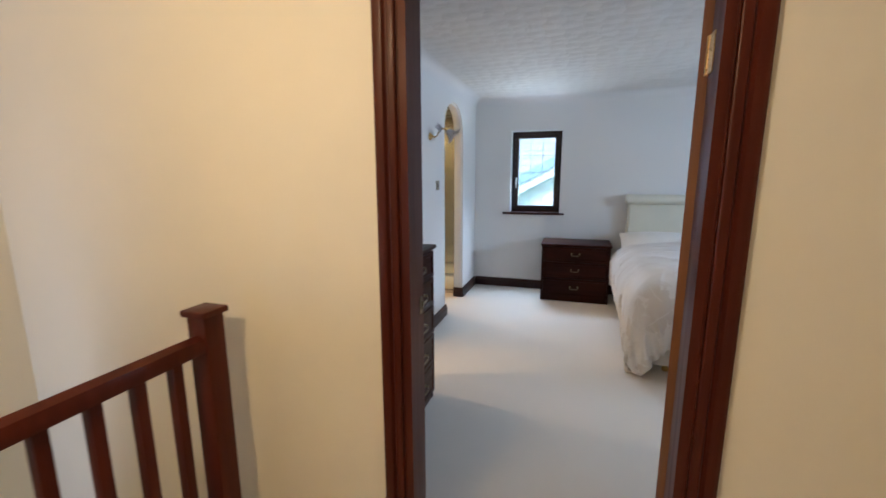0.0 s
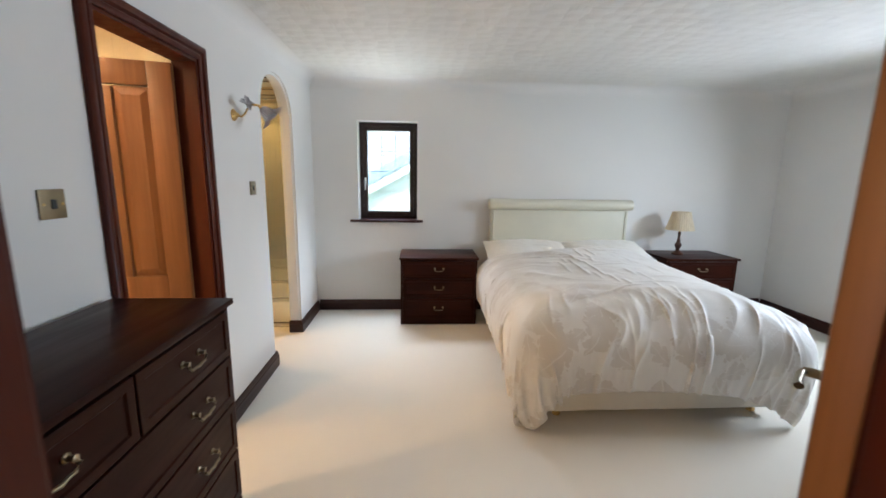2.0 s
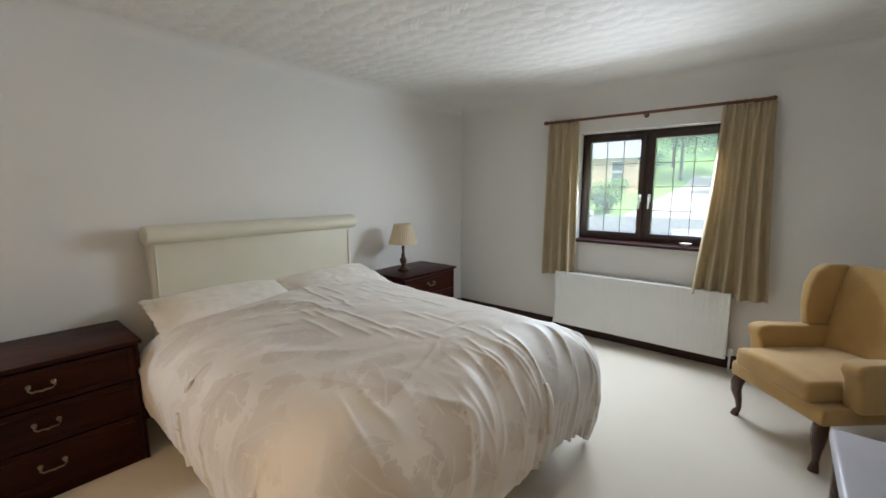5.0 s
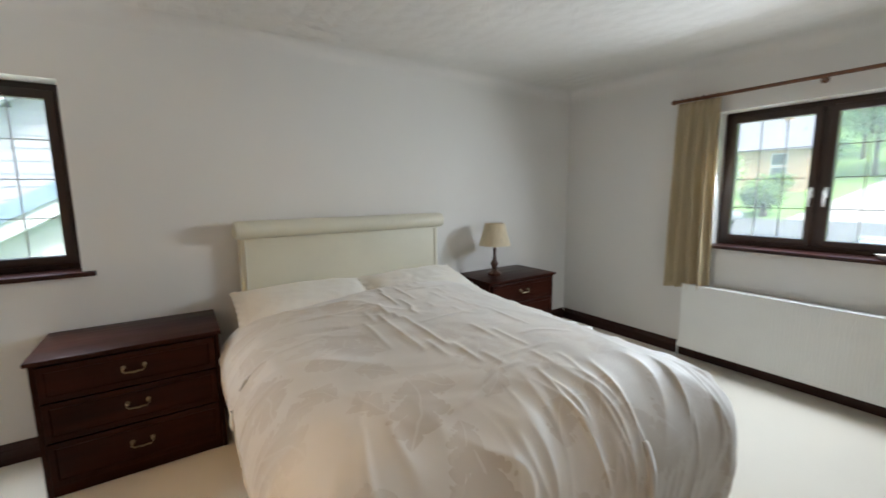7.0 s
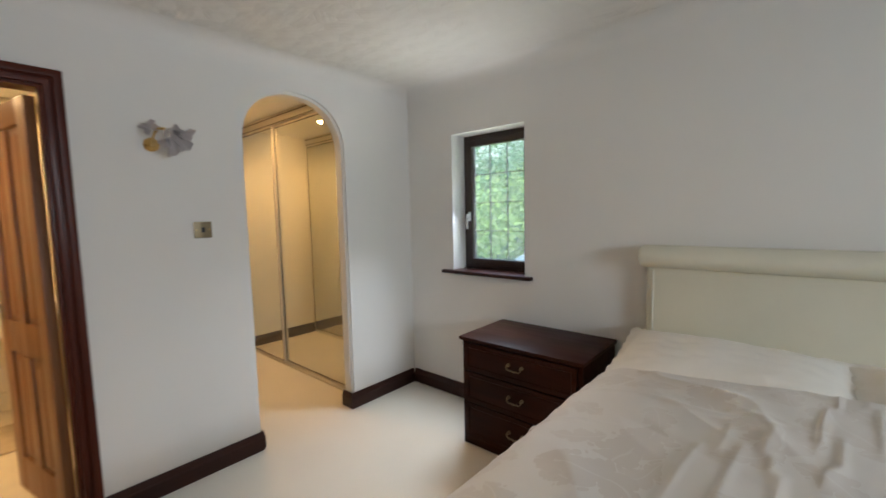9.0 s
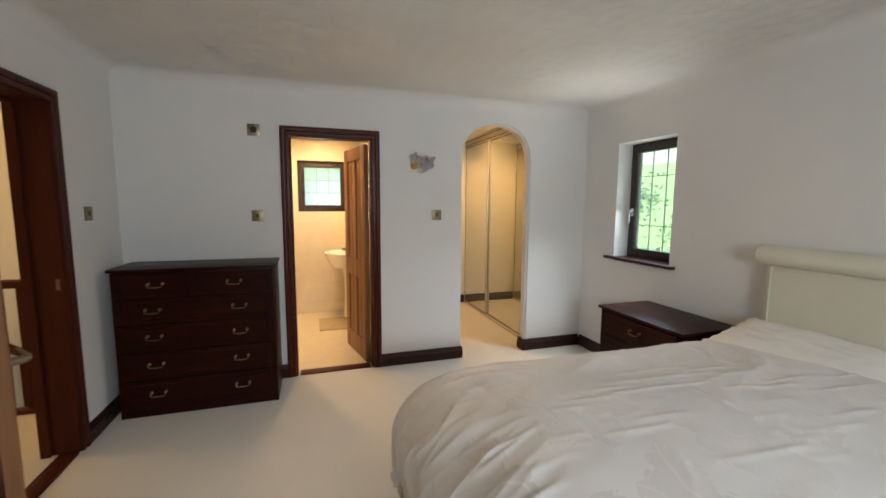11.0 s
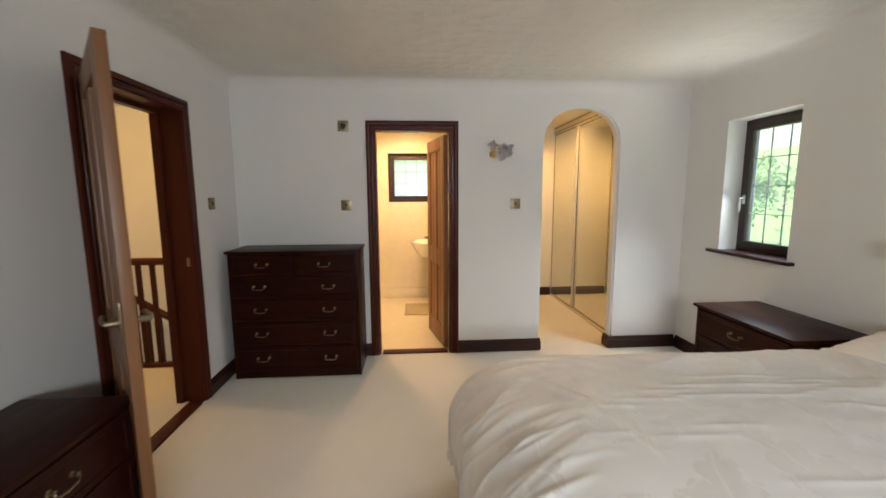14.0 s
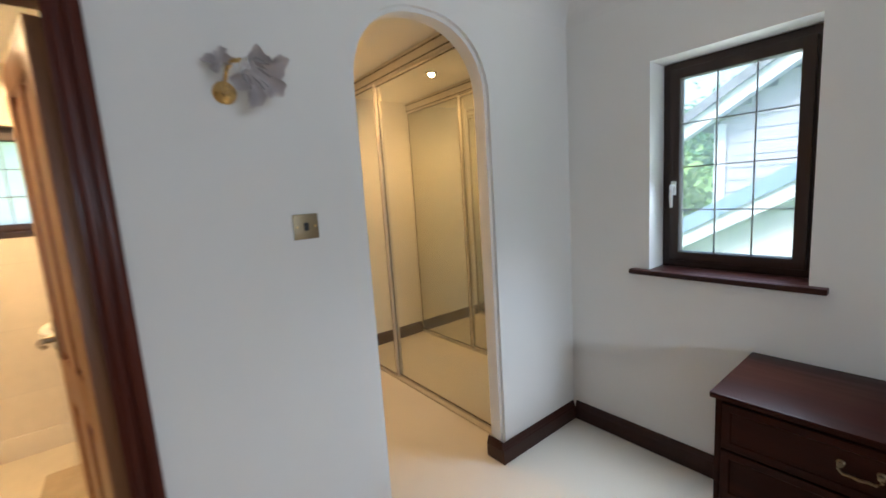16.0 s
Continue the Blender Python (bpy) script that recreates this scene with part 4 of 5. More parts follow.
def drape():
    """A duvet with its head end folded flat below the pillows, hanging over both sides and the foot."""
    wide, long_, lean = 2.38, 2.27, radians(-4.5)
    mid_x, head_y = 1.52, 4.95
    nu, nv = 96, 96

    def lay(nu, nv):
        s_, t_ = np.meshgrid(np.linspace(-wide / 2, wide / 2, nu), np.linspace(-long_, 0, nv))
        return mid_x + s_ * math.cos(lean) - t_ * math.sin(lean), head_y + s_ * math.sin(lean) + t_ * math.cos(lean), s_, t_

    def lofted(s_, t_):
        edge = np.minimum(np.minimum(wide / 2 - np.abs(s_), t_ + long_), -t_ * 2.5 + 0.10)
        body = 0.5 + 0.5 * np.cos(np.clip((s_ - 0.24) / 1.3, -1, 1) * math.pi)
        return 0.016 + 0.060 * np.clip(edge / 0.25, 0, 1) ** 0.5 + 0.125 * body * np.clip((edge - 0.2) / 0.45, 0, 1) + 0.030 * np.clip((t_ + 1.9) / 0.4, 0, 1) * np.clip((edge - 0.2) / 0.3, 0, 1)

    def rests(nu, nv, s_, t_, crisp=0.0):
        du, dv = wide / (nu - 1), long_ / (nv - 1)
        edge = np.minimum(wide / 2 - np.abs(s_), t_ + long_)
        hem = 1 - 0.07 * np.exp(-(edge / 0.03) ** 2)
        foot = np.clip((0.72 - (t_ + long_)) / 0.30, 0, 1)
        flank = np.clip((0.55 - (wide / 2 - np.abs(s_))) / 0.25, 0, 1)
        head = np.clip((t_ + 1.1) / 0.6, 0, 1)
        slack = 1.006 + crisp + 0.010 * np.sin(3.1 * s_ + 1.0) * np.sin(2.7 * t_)
        ru = du * hem * (slack + 0.045 * foot * (1 - 0.8 * flank) + 0.008 * head)
        rv = dv * hem * (slack + 0.050 * flank * (1 - 0.8 * foot) + 0.012 * head)
        return (ru[:, :-1] + ru[:, 1:]) / 2, (rv[:-1] + rv[1:]) / 2

    u, v, s_, t_ = lay(nu, nv)
    x_lo, x_hi, y_lo = BX0 - 0.06, BX1 + 0.09, BY0 - 0.08
    qx, qy = np.clip(u, x_lo, x_hi), np.maximum(v, y_lo)
    ox, oy = u - qx, v - qy
    d = np.hypot(ox, oy) + 1e-9
    r = 0.16
    a = np.minimum(d / r, math.pi / 2)
    rest = np.maximum(0.0, d - r * math.pi / 2)
    p = np.stack([qx + ox / d * (r * np.sin(a) + 0.06 * rest), qy + oy / d * (r * np.sin(a) + 0.06 * rest), 0.73 - r * (1 - np.cos(a)) - rest], -1)
    rnd = np.random.RandomState(11)
    for size, amount in ((7, 0.024), (15, 0.028), (31, 0.022)):
        knots = rnd.normal(0, 1, (size, size))
        gi, gj = np.linspace(0, size - 1.001, nv), np.linspace(0, size - 1.001, nu)
        i0, j0 = gi.astype(int), gj.astype(int)
        fi, fj = (gi - i0)[:, None], (gj - j0)[None]
        k00, k01 = knots[np.ix_(i0, j0)], knots[np.ix_(i0, j0 + 1)]
        k10, k11 = knots[np.ix_(i0 + 1, j0)], knots[np.ix_(i0 + 1, j0 + 1)]
        bump_ = (k00 * (1 - fi) + k10 * fi) * (1 - fj) + (k01 * (1 - fi) + k11 * fi) * fj
        p[..., 2] += amount * bump_ * (d < 0.05)
        p[..., 0] += amount * bump_ * np.sign(ox) * (d > 0.05)
        p[..., 1] -= amount * bump_ * (oy < -0.05)
    p[..., 2] = np.maximum(p[..., 2], 0.02)
    p = settle(p, *rests(nu, nv, s_, t_), lofted(s_, t_), 120, 0.015)
    p = finer(p)
    nv, nu = p.shape[:2]
    u, v, s_, t_ = lay(nu, nv)
    p += rnd.normal(0, 0.0012, p.shape)
    p = settle(p, *rests(nu, nv, s_, t_, 0.004), lofted(s_, t_), 40, 0.02)
    p = finer(p)
    nv, nu = p.shape[:2]
    for k in range(9):
        p[1:-1, 1:-1] = (p[:-2, 1:-1] + p[2:, 1:-1] + p[1:-1, :-2] + p[1:-1, 2:]) / 8 + p[1:-1, 1:-1] / 2
    u, v, s_, t_ = lay(nu, nv)
    gu, gv = np.gradient(p, axis=1), np.gradient(p, axis=0)
    nrm = np.cross(gu, gv)
    nrm /= np.linalg.norm(nrm, axis=-1, keepdims=True) + 1e-9
    p += nrm * creases(s_, t_, wide, long_)[..., None]
    me = bpy.data.meshes.new("duvet")
    faces = [(j * nu + i, j * nu + i + 1, (j + 1) * nu + i + 1, (j + 1) * nu + i) for j in range(nv - 1) for i in range(nu - 1)]
    me.from_pydata(p.reshape(-1, 3).tolist(), [], faces)
    uvl = me.uv_layers.new(name="UVMap")
    flat = np.stack([u, v], -1).reshape(-1, 2)
    idx = np.empty(len(me.loops), dtype=np.int32)
    me.loops.foreach_get("vertex_index", idx)
    uvl.data.foreach_set("uv", flat[idx].ravel())
    me.polygons.foreach_set("use_smooth", [True] * len(me.polygons))
    me.materials.append(M["damask"])
    ob = new("duvet", me)
    so = ob.modifiers.new("thickness", "SOLIDIFY")
    so.thickness, so.offset = 0.016, -1.0
    return tagged(ob, "off-white damask duvet with a beige leaf pattern, draped over the bed", "duvet")


drape()


def pillow(cx, cy, cz, w, d, h, tilt, rz, seed):
    bm = bmesh.new()
    nu, nv = 64, 40
    for side in (1, -1):
        g = []
        for j in range(nv + 1):
            row = []
            for i in range(nu + 1):
                u, v = 2 * i / nu - 1, 2 * j / nv - 1
                bu, bv = min(1.0, abs(u) / 0.88), min(1.0, abs(v) / 0.80)
                body = max(0.0, 1 - bu ** 3.0) ** 0.55 * max(0.0, 1 - bv ** 2.8) ** 0.55
                hem = max(0.0, max((abs(u) - 0.88) / 0.12, (abs(v) - 0.80) / 0.20))
                pin = 1 - 0.04 * (1 - abs(v)) ** 0.5 * abs(u) ** 6
                nz = 0.008 * noise.noise(Vector((u * 3 + seed, v * 3, seed))) + 0.005 * noise.noise(Vector((u * 7, v * 8 + seed, 1)))
                nz += hem * 0.017 * math.sin(34 * u + 23 * v + 3 * math.sin(9 * u + seed))
                z = side * (h / 2 * body + 0.0045) + nz * (0.4 + body) - 0.022 * hem
                row.append(bm.verts.new((u * (w / 2 + 0.045) * pin, v * (d / 2 + 0.040), z)))
            g.append(row)
        for j in range(nv):
            for i in range(nu):
                q = (g[j][i], g[j][i + 1], g[j + 1][i + 1], g[j + 1][i])
                bm.faces.new(q if side > 0 else tuple(reversed(q)))
    bmesh.ops.remove_doubles(bm, verts=bm.verts, dist=0.0085)
    ob = part("pillow", bm, M["pillow"], smooth="all")
    ob.matrix_world = pose(cx, cy, cz, tilt, 0, rz)
    return tagged(ob, "plump off-white cotton pillow leaning at the headboard", "pillow", "pillows on the bed")


pillow(1.165, 4.985, 0.725, 0.78, 0.44, 0.145, 16, -2, 1.3)
pillow(2.005, 4.985, 0.725, 0.78, 0.44, 0.145, 16, 3, 4.1)

# ---------------------------------------------------------------- table lamp
tl = thing("table_lamp", "small table lamp with a turned dark wood base and cream shade", "table lamp", at=pose(2.80, 5.07, 0.681))
bm = bmesh.new()
lathe(bm, [(0.058, 0), (0.060, 0.012), (0.050, 0.022), (0.028, 0.034), (0.018, 0.05), (0.026, 0.075), (0.034, 0.095), (0.030, 0.115), (0.016, 0.135), (0.020, 0.150), (0.013, 0.165), (0.012, 0.215), (0.018, 0.225), (0.010, 0.24)], 24)
part("base", bm, M["leg"], tl, smooth=True)
bm = bmesh.new()
lathe(bm, [(0.008, 0.24), (0.012, 0.25), (0.012, 0.29), (0.006, 0.30)], 14)
part("lamp_holder", bm, M["brass"], tl, smooth=True)
bm = bmesh.new()
seg = 72
rr = []
for r, z in ((0.138, 0.262), (0.110, 0.350), (0.084, 0.450), (0.082, 0.450), (0.108, 0.350), (0.136, 0.262)):
    rr.append([bm.verts.new(((r + (0.0016 if k % 2 else -0.0016)) * math.cos(2 * math.pi * k / seg), (r + (0.0016 if k % 2 else -0.0016)) * math.sin(2 * math.pi * k / seg), z)) for k in range(seg)])
for a, b in zip(rr, rr[1:]):
    for k in range(seg):
        bm.faces.new((a[k], a[(k + 1) % seg], b[(k + 1) % seg], b[k]))
part("shade", bm, M["shade"], tl, "pleated cream fabric shade")

# ---------------------------------------------------------------- curtains, rod, radiator
rod = thing("curtain_rod", "wooden curtain pole with turned finials", "curtain pole")
RX, RZ = E - 0.075, 2.105
bm = bmesh.new()
tube(bm, [(RX, 2.47, RZ), (RX, 4.18, RZ)], 0.0125, 14)
part("pole", bm, M["rod"], rod, smooth=True)
for y, s in ((2.47, -1), (4.18, 1)):
    bm = bmesh.new()
    lathe(bm, [(0.013, 0), (0.019, 0.006), (0.014, 0.012), (0.020, 0.026), (0.015, 0.042), (0.002, 0.052)], 16, (RX, y, RZ), Matrix.Rotation(radians(-90 * s), 4, "X"))
    part("finial", bm, M["rod"], rod, smooth=True)
for y in (2.53, 3.97, 3.30):
    bm = bmesh.new()
    tube(bm, [(RX, y, RZ - 0.012), (E - 0.004, y, RZ - 0.012)], 0.008, 10)
    lathe(bm, [(0.022, 0), (0.022, 0.006), (0.016, 0.01)], 14, (E - 0.0005, y, RZ - 0.012), Matrix.Rotation(radians(-90), 4, "Y"))
    part("bracket", bm, M["rod"], rod, smooth=True)


def curtain(label, top, bottom, z0, z1, waves, seed):
    bm = bmesh.new()
    nu, nv = waves * 14, 26
    g = []
    for j in range(nv + 1):
        f = j / nv
        z = z1 + (z0 - z1) * f
        spread = f ** 1.3
        row = []
        for i in range(nu + 1):
            s = i / nu
            y = (top[0] + (top[1] - top[0]) * s) * (1 - spread) + (bottom[0] + (bottom[1] - bottom[0]) * s) * spread
            ph = 2 * math.pi * waves * s + 1.3 * noise.noise(Vector((s * 3, f * 1.4, seed)))
            amp = 0.020 + 0.020 * f + 0.010 * noise.noise(Vector((s * 5, seed, f)))
            x = RX - 0.018 + amp * math.sin(ph) + 0.012 * noise.noise(Vector((s * 2, f * 2, seed + 3)))
            if f < 0.05:
                x = RX - 0.018 + 0.014 * math.sin(2 * math.pi * waves * 1.8 * s)
            row.append(bm.verts.new((min(x, E - 0.012), y, z + (0.006 * math.sin(ph * 0.5) if j == nv else 0))))
        g.append(row)
    for j in range(nv):
        for i in range(nu):
            bm.faces.new((g[j][i], g[j][i + 1], g[j + 1][i + 1], g[j + 1][i]))
    c = thing("curtain", label, "curtain", "curtains at the wide window")
    cl = part("cloth", bm, M["curtain"], c, smooth="all")
    so = cl.modifiers.new("thickness", "SOLIDIFY")
    so.thickness = 0.004
    for k in range(6):
        y = top[0] + (top[1] - top[0]) * (k + 0.5) / 6
        bm = bmesh.new()
        pts = [(RX + 0.021 * math.cos(a), y, RZ - 0.004 + 0.021 * math.sin(a)) for a in (2 * math.pi * q / 16 for q in range(17))]
        tube(bm, pts, 0.0035, 6)
        part("curtain_ring", bm, M["rod"], c, smooth=True)
    return c


curtain("beige unlined curtain hanging straight beside the window", (3.86, 4.17), (3.84, 4.19), 0.60, 2.085, 4, 1.0)
curtain("beige curtain pulled aside, swinging out over the radiator", (2.42, 2.74), (2.34, 2.84), 0.60, 2.085, 5, 5.0)

rad = thing("radiator", "long white ribbed panel radiator under the window", "radiator")
RY0, RY1, RZ0, RZ1 = 2.56, 4.02, 0.11, 0.645
bm = bmesh.new()
n = 60
prof = []
for k in range(n):
    y0 = RY0 + (RY1 - RY0) * k / n
    w = (RY1 - RY0) / n
    prof += [(y0 + 0.10 * w, 0.0), (y0 + 0.42 * w, 0.0), (y0 + 0.50 * w, 0.0022), (y0 + 0.92 * w, 0.0022)]
fr = [(y, E - 0.135 + d) for y, d in prof]
va = [bm.verts.new((x, y, RZ0 + 0.02)) for y, x in fr]
vb = [bm.verts.new((x, y, RZ1 - 0.015)) for y, x in fr]
for k in range(len(fr) - 1):
    bm.faces.new((va[k], va[k + 1], vb[k + 1], vb[k]))
part("panel", bm, M["white_metal"], rad)
slab("bottom_rail", E - 0.134, E - 0.118, RY0, RY1, RZ0, RZ0 + 0.022, M["white_metal"], rad, bevel=0.003)
slab("top_rail", E - 0.134, E - 0.118, RY0, RY1, RZ1 - 0.016, RZ1, M["white_metal"], rad, bevel=0.003)
slab("casing", E - 0.117, E - 0.035, RY0 + 0.006, RY1 - 0.006, RZ0 + 0.01, RZ1 - 0.004, M["white_metal"], rad, bevel=0.004)
for y in (RY0 - 0.025, RY1 + 0.025):
    bm = bmesh.new()
    tube(bm, [(E - 0.08, y, 0.0), (E - 0.08, y, 0.13)], 0.0075, 10)
    tube(bm, [(E - 0.08, y, 0.13), (E - 0.08, y + (0.03 if y < 3 else -0.03), 0.13)], 0.0085, 10)
    part("pipe", bm, M["white_metal"], rad, smooth=True)
bm = bmesh.new()
lathe(bm, [(0.016, 0), (0.018, 0.01), (0.018, 0.045), (0.012, 0.052)], 16, (E - 0.08, RY0 - 0.025, 0.135))
part("valve", bm, M["white_metal"], rad, smooth=True)
for y in (RY0 + 0.2, RY1 - 0.2):
    slab("wall_bracket", E - 0.036, E - 0.0005, y - 0.015, y + 0.015, 0.2, 0.55, M["white_metal"], rad)

# ---------------------------------------------------------------- wing chair and stool
def wing_chair(at):
    """Local axes: the front faces -y, x across, z up."""
    c = thing("wing_armchair", "ochre upholstered wing armchair on dark cabriole legs", "armchair", at=at)
    slab("seat_frame", -0.31, 0.31, -0.30, 0.33, 0.27, 0.36, M["chair"], c, bevel=0.018, segments=3)
    bm = bmesh.new()
    box(bm, -0.245, 0.245, -0.335, 0.25, 0.362, 0.47)
    bmesh.ops.subdivide_edges(bm, edges=bm.edges[:], cuts=3, use_grid_fill=True)
    for v in bm.verts:
        v.co.z += 0.022 * (1 - (v.co.x / 0.25) ** 2) * (1 if v.co.z > 0.42 else 0)
    soften(bm, 0.03, 3)
    part("seat_cushion", bm, M["chair"], c, smooth=True)
    bm = bmesh.new()
    pts = [(0.23, 0.34), (0.26, 0.55), (0.30, 0.80), (0.34, 0.95), (0.36, 0.99), (0.41, 0.995), (0.45, 0.97), (0.43, 0.7), (0.37, 0.30)]
    prism(bm, pts, -0.27, 0.27, lambda u, v, d: (d, u, v))
    soften(bm, 0.03, 3)
    part("backrest", bm, M["chair"], c, smooth=True)
    for s in (-1, 1):
        bm = bmesh.new()
        wing = [(0.15, 0.60), (0.125, 0.72), (0.13, 0.86), (0.17, 0.95), (0.24, 0.99), (0.37, 0.99), (0.40, 0.60)]
        prism(bm, wing, 0.265 * s, 0.335 * s, lambda u, v, d: (d, u, v))
        soften(bm, 0.022, 3)
        part("wing", bm, M["chair"], c, smooth=True)
        bm = bmesh.new()
        arm = [(-0.15, 0.35), (-0.165, 0.50), (-0.195, 0.560), (-0.185, 0.595), (-0.13, 0.610), (0.12, 0.600), (0.33, 0.60), (0.33, 0.35)]
        prism(bm, arm, 0.250 * s, 0.350 * s, lambda u, v, d: (d, u, v))
        soften(bm, 0.030, 3)
        part("arm", bm, M["chair"], c, smooth=True)
        for y, front in ((-0.255, True), (0.27, False)):
            bm = bmesh.new()
            x = 0.265 * s
            if front:
                p = [(x, y, 0.285), (x + 0.012 * s, y - 0.018, 0.22), (x + 0.012 * s, y - 0.020, 0.17), (x, y - 0.006, 0.10), (x - 0.002 * s, y - 0.002, 0.05), (x + 0.006 * s, y - 0.014, 0.02), (x + 0.008 * s, y - 0.018, 0.0)]
                tube(bm, p, [0.034, 0.036, 0.030, 0.019, 0.015, 0.022, 0.024], 12)
            else:
                tube(bm, [(x, y, 0.285), (x, y + 0.03, 0.14), (x, y + 0.07, 0.0)], [0.024, 0.021, 0.017], 10)
            part("leg", bm, M["leg"], c, smooth=True)
    return c


fl, fr2 = Vector((2.80, 2.04)), Vector((3.25, 2.45))
ax = (fr2 - fl).normalized()
chair_turn = math.degrees(math.atan2(-ax.y, -ax.x))
mid = (fl + fr2) / 2
back = Vector((ax.y, -ax.x))
cc = mid + back * 0.265
wing_chair(pose(cc.x, cc.y, 0, 0, 0, chair_turn))

st = thing("stool", "low stool with a pale lilac vinyl seat and dark legs", "stool")
slab("seat", 1.97, 2.54, 1.78, 2.06, 0.335, 0.392, M["lilac"], st, bevel=0.025, segments=4)
slab("apron", 2.00, 2.51, 1.805, 2.035, 0.27, 0.336, M["leg"], st, bevel=0.004)
for x in (2.02, 2.49):
    for y in (1.825, 2.015):
        bm = bmesh.new()
        lathe(bm, [(0.014, 0), (0.018, 0.03), (0.022, 0.20), (0.024, 0.27)], 14, (x, y, 0))
        part("leg", bm, M["leg"], st, smooth=True)

dish = thing("trinket_dish", "small white china dish on the window sill", "dish", at=pose(E + 0.035, 2.93, WIN2[2] + 0.0045))
bm = bmesh.new()
lathe(bm, [(0.022, 0), (0.030, 0.006), (0.046, 0.024), (0.048, 0.030), (0.044, 0.028), (0.028, 0.010), (0.002, 0.008)], 24)
part("bowl", bm, M["porcelain"], dish, smooth=True)

# ---------------------------------------------------------------- wall fittings
def plate(name, label, category, at, w, h, knob):
    """Local axes: x across, the face towards -y."""
    c = thing(name, label, category, "brass wall plates", at=at)
    bm = bmesh.new()
    box(bm, -w / 2, w / 2, -0.008, -0.0005, -h / 2, h / 2)
    soften(bm, 0.003)
    part("plate", bm, M["antique"], c, smooth=True)
    bm = bmesh.new()
    if knob == "switch":
        box(bm, -0.008, 0.008, -0.013, -0.007, -0.014, 0.014)
        soften(bm, 0.002)
        part("rocker", bm, M["black"], c)
    else:
        lathe(bm, [(0.024, 0), (0.024, 0.012), (0.020, 0.018)], 20, (0, -0.007, 0), Matrix.Rotation(radians(90), 4, "X"))
        part("knob", bm, M["black"], c, smooth=True)
    for s in (-1, 1):
        bm = bmesh.new()
        lathe(bm, [(0.004, 0), (0.003, 0.002)], 10, (s * w * 0.36, -0.008, 0), Matrix.Rotation(radians(90), 4, "X"))
        part("screw", bm, M["brass"], c)
    return c


plate("light_switch", "square aged brass light switch beside the arch", "light switch", pose(W, 3.752, 1.363, 0, 0, 90), 0.088, 0.088, "switch")
plate("light_switch", "square aged brass switch above the tall chest", "light switch", pose(W, 2.272, 1.36, 0, 0, 90), 0.088, 0.088, "switch")
plate("wall_sensor", "square aged brass plate high beside the shower room door", "wall plate", pose(W, 2.268, 2.024, 0, 0, 90), 0.090, 0.090, "sensor")
plate("light_switch", "square aged brass light switch beside the bedroom door", "light switch", pose(-0.605, S, 1.389, 0, 0, 180), 0.088, 0.088, "switch")

sc = thing("wall_lamp", "brass wall lamp with a frosted tulip glass shade", "wall lamp", at=pose(W, 3.545, 1.820, 0, 0, 90))
bm = bmesh.new()
lathe(bm, [(0.034, 0), (0.034, 0.005), (0.026, 0.014), (0.014, 0.022), (0.010, 0.032), (0.004, 0.036)], 24, (0.004, 0, -0.026), Matrix.Rotation(radians(90), 4, "X"))
part("rose", bm, M["brass"], sc, smooth=True)
bm = bmesh.new()
tube(bm, [(0.004, -0.026, -0.026), (-0.004, -0.048, -0.036), (-0.008, -0.070, -0.022), (-0.002, -0.092, 0.018), (0.010, -0.116, 0.036), (0.026, -0.140, 0.034), (0.036, -0.152, 0.018)], [0.006, 0.006, 0.0055, 0.0055, 0.006, 0.007, 0.011], 10)
part("arm", bm, M["brass"], sc, smooth=True)
seg = 60


def bloom(rows, lobes, turn, at, tilt):
    """A glass flower: rings of (radius, height, depth of the lobes) turned by tilt and set at a place."""
    bm = bmesh.new()
    loops = []
    for r, z, fl_ in rows:
        loop = []
        for k in range(seg):
            a = 2 * math.pi * k / seg
            q = r * (1 + fl_ * math.cos(lobes * a + turn) + 0.35 * fl_ * math.cos(3 * lobes * a))
            loop.append(bm.verts.new(Vector(at) + tilt @ Vector((q * math.cos(a), q * math.sin(a), z - 0.28 * fl_ * r * math.cos(lobes * a + turn)))))
        loops.append(loop)
    for a, b in zip(loops, loops[1:]):
        for k in range(seg):
            bm.faces.new((a[k], a[(k + 1) % seg], b[(k + 1) % seg], b[k]))
    return bm


down = Matrix.Rotation(radians(24), 4, "Z") @ Matrix.Rotation(radians(128), 4, "X")
part("shade", bloom([(0.013, -0.004, 0), (0.026, 0.008, 0), (0.033, 0.028, 0.04), (0.038, 0.050, 0.09), (0.052, 0.070, 0.17), (0.074, 0.082, 0.24), (0.073, 0.079, 0.24), (0.050, 0.066, 0.17), (0.035, 0.048, 0.09), (0.030, 0.026, 0.04), (0.022, 0.010, 0)], 5, math.pi / 2, (0.036, -0.152, 0.020), down), M["frosted"], sc, "frosted lily-shaped glass shade with ruffled petals", smooth=True)
up = Matrix.Rotation(radians(-30), 4, "Z") @ Matrix.Rotation(radians(62), 4, "X")
part("glass_leaf", bloom([(0.004, 0.0, 0), (0.012, 0.006, 0.05), (0.024, 0.012, 0.20), (0.036, 0.020, 0.34), (0.035, 0.017, 0.34), (0.023, 0.008, 0.20), (0.010, 0.002, 0.05)], 4, 0.6, (-0.012, -0.084, 0.034), up), M["frosted"], sc, "small frosted glass leaf on the arm", smooth=True)

# ---------------------------------------------------------------- dressing area
def wardrobe(label, y_face, y_back, facing, doors):
    """Sliding mirror doors in champagne frames between two tracks; facing is the sign of the way they look along y."""
    c = thing("sliding_wardrobe", label, "wardrobe", "mirrored wardrobes")
    x0, x1 = BACK + 0.001, W - T - 0.001
    f = y_face
    bm = bmesh.new()
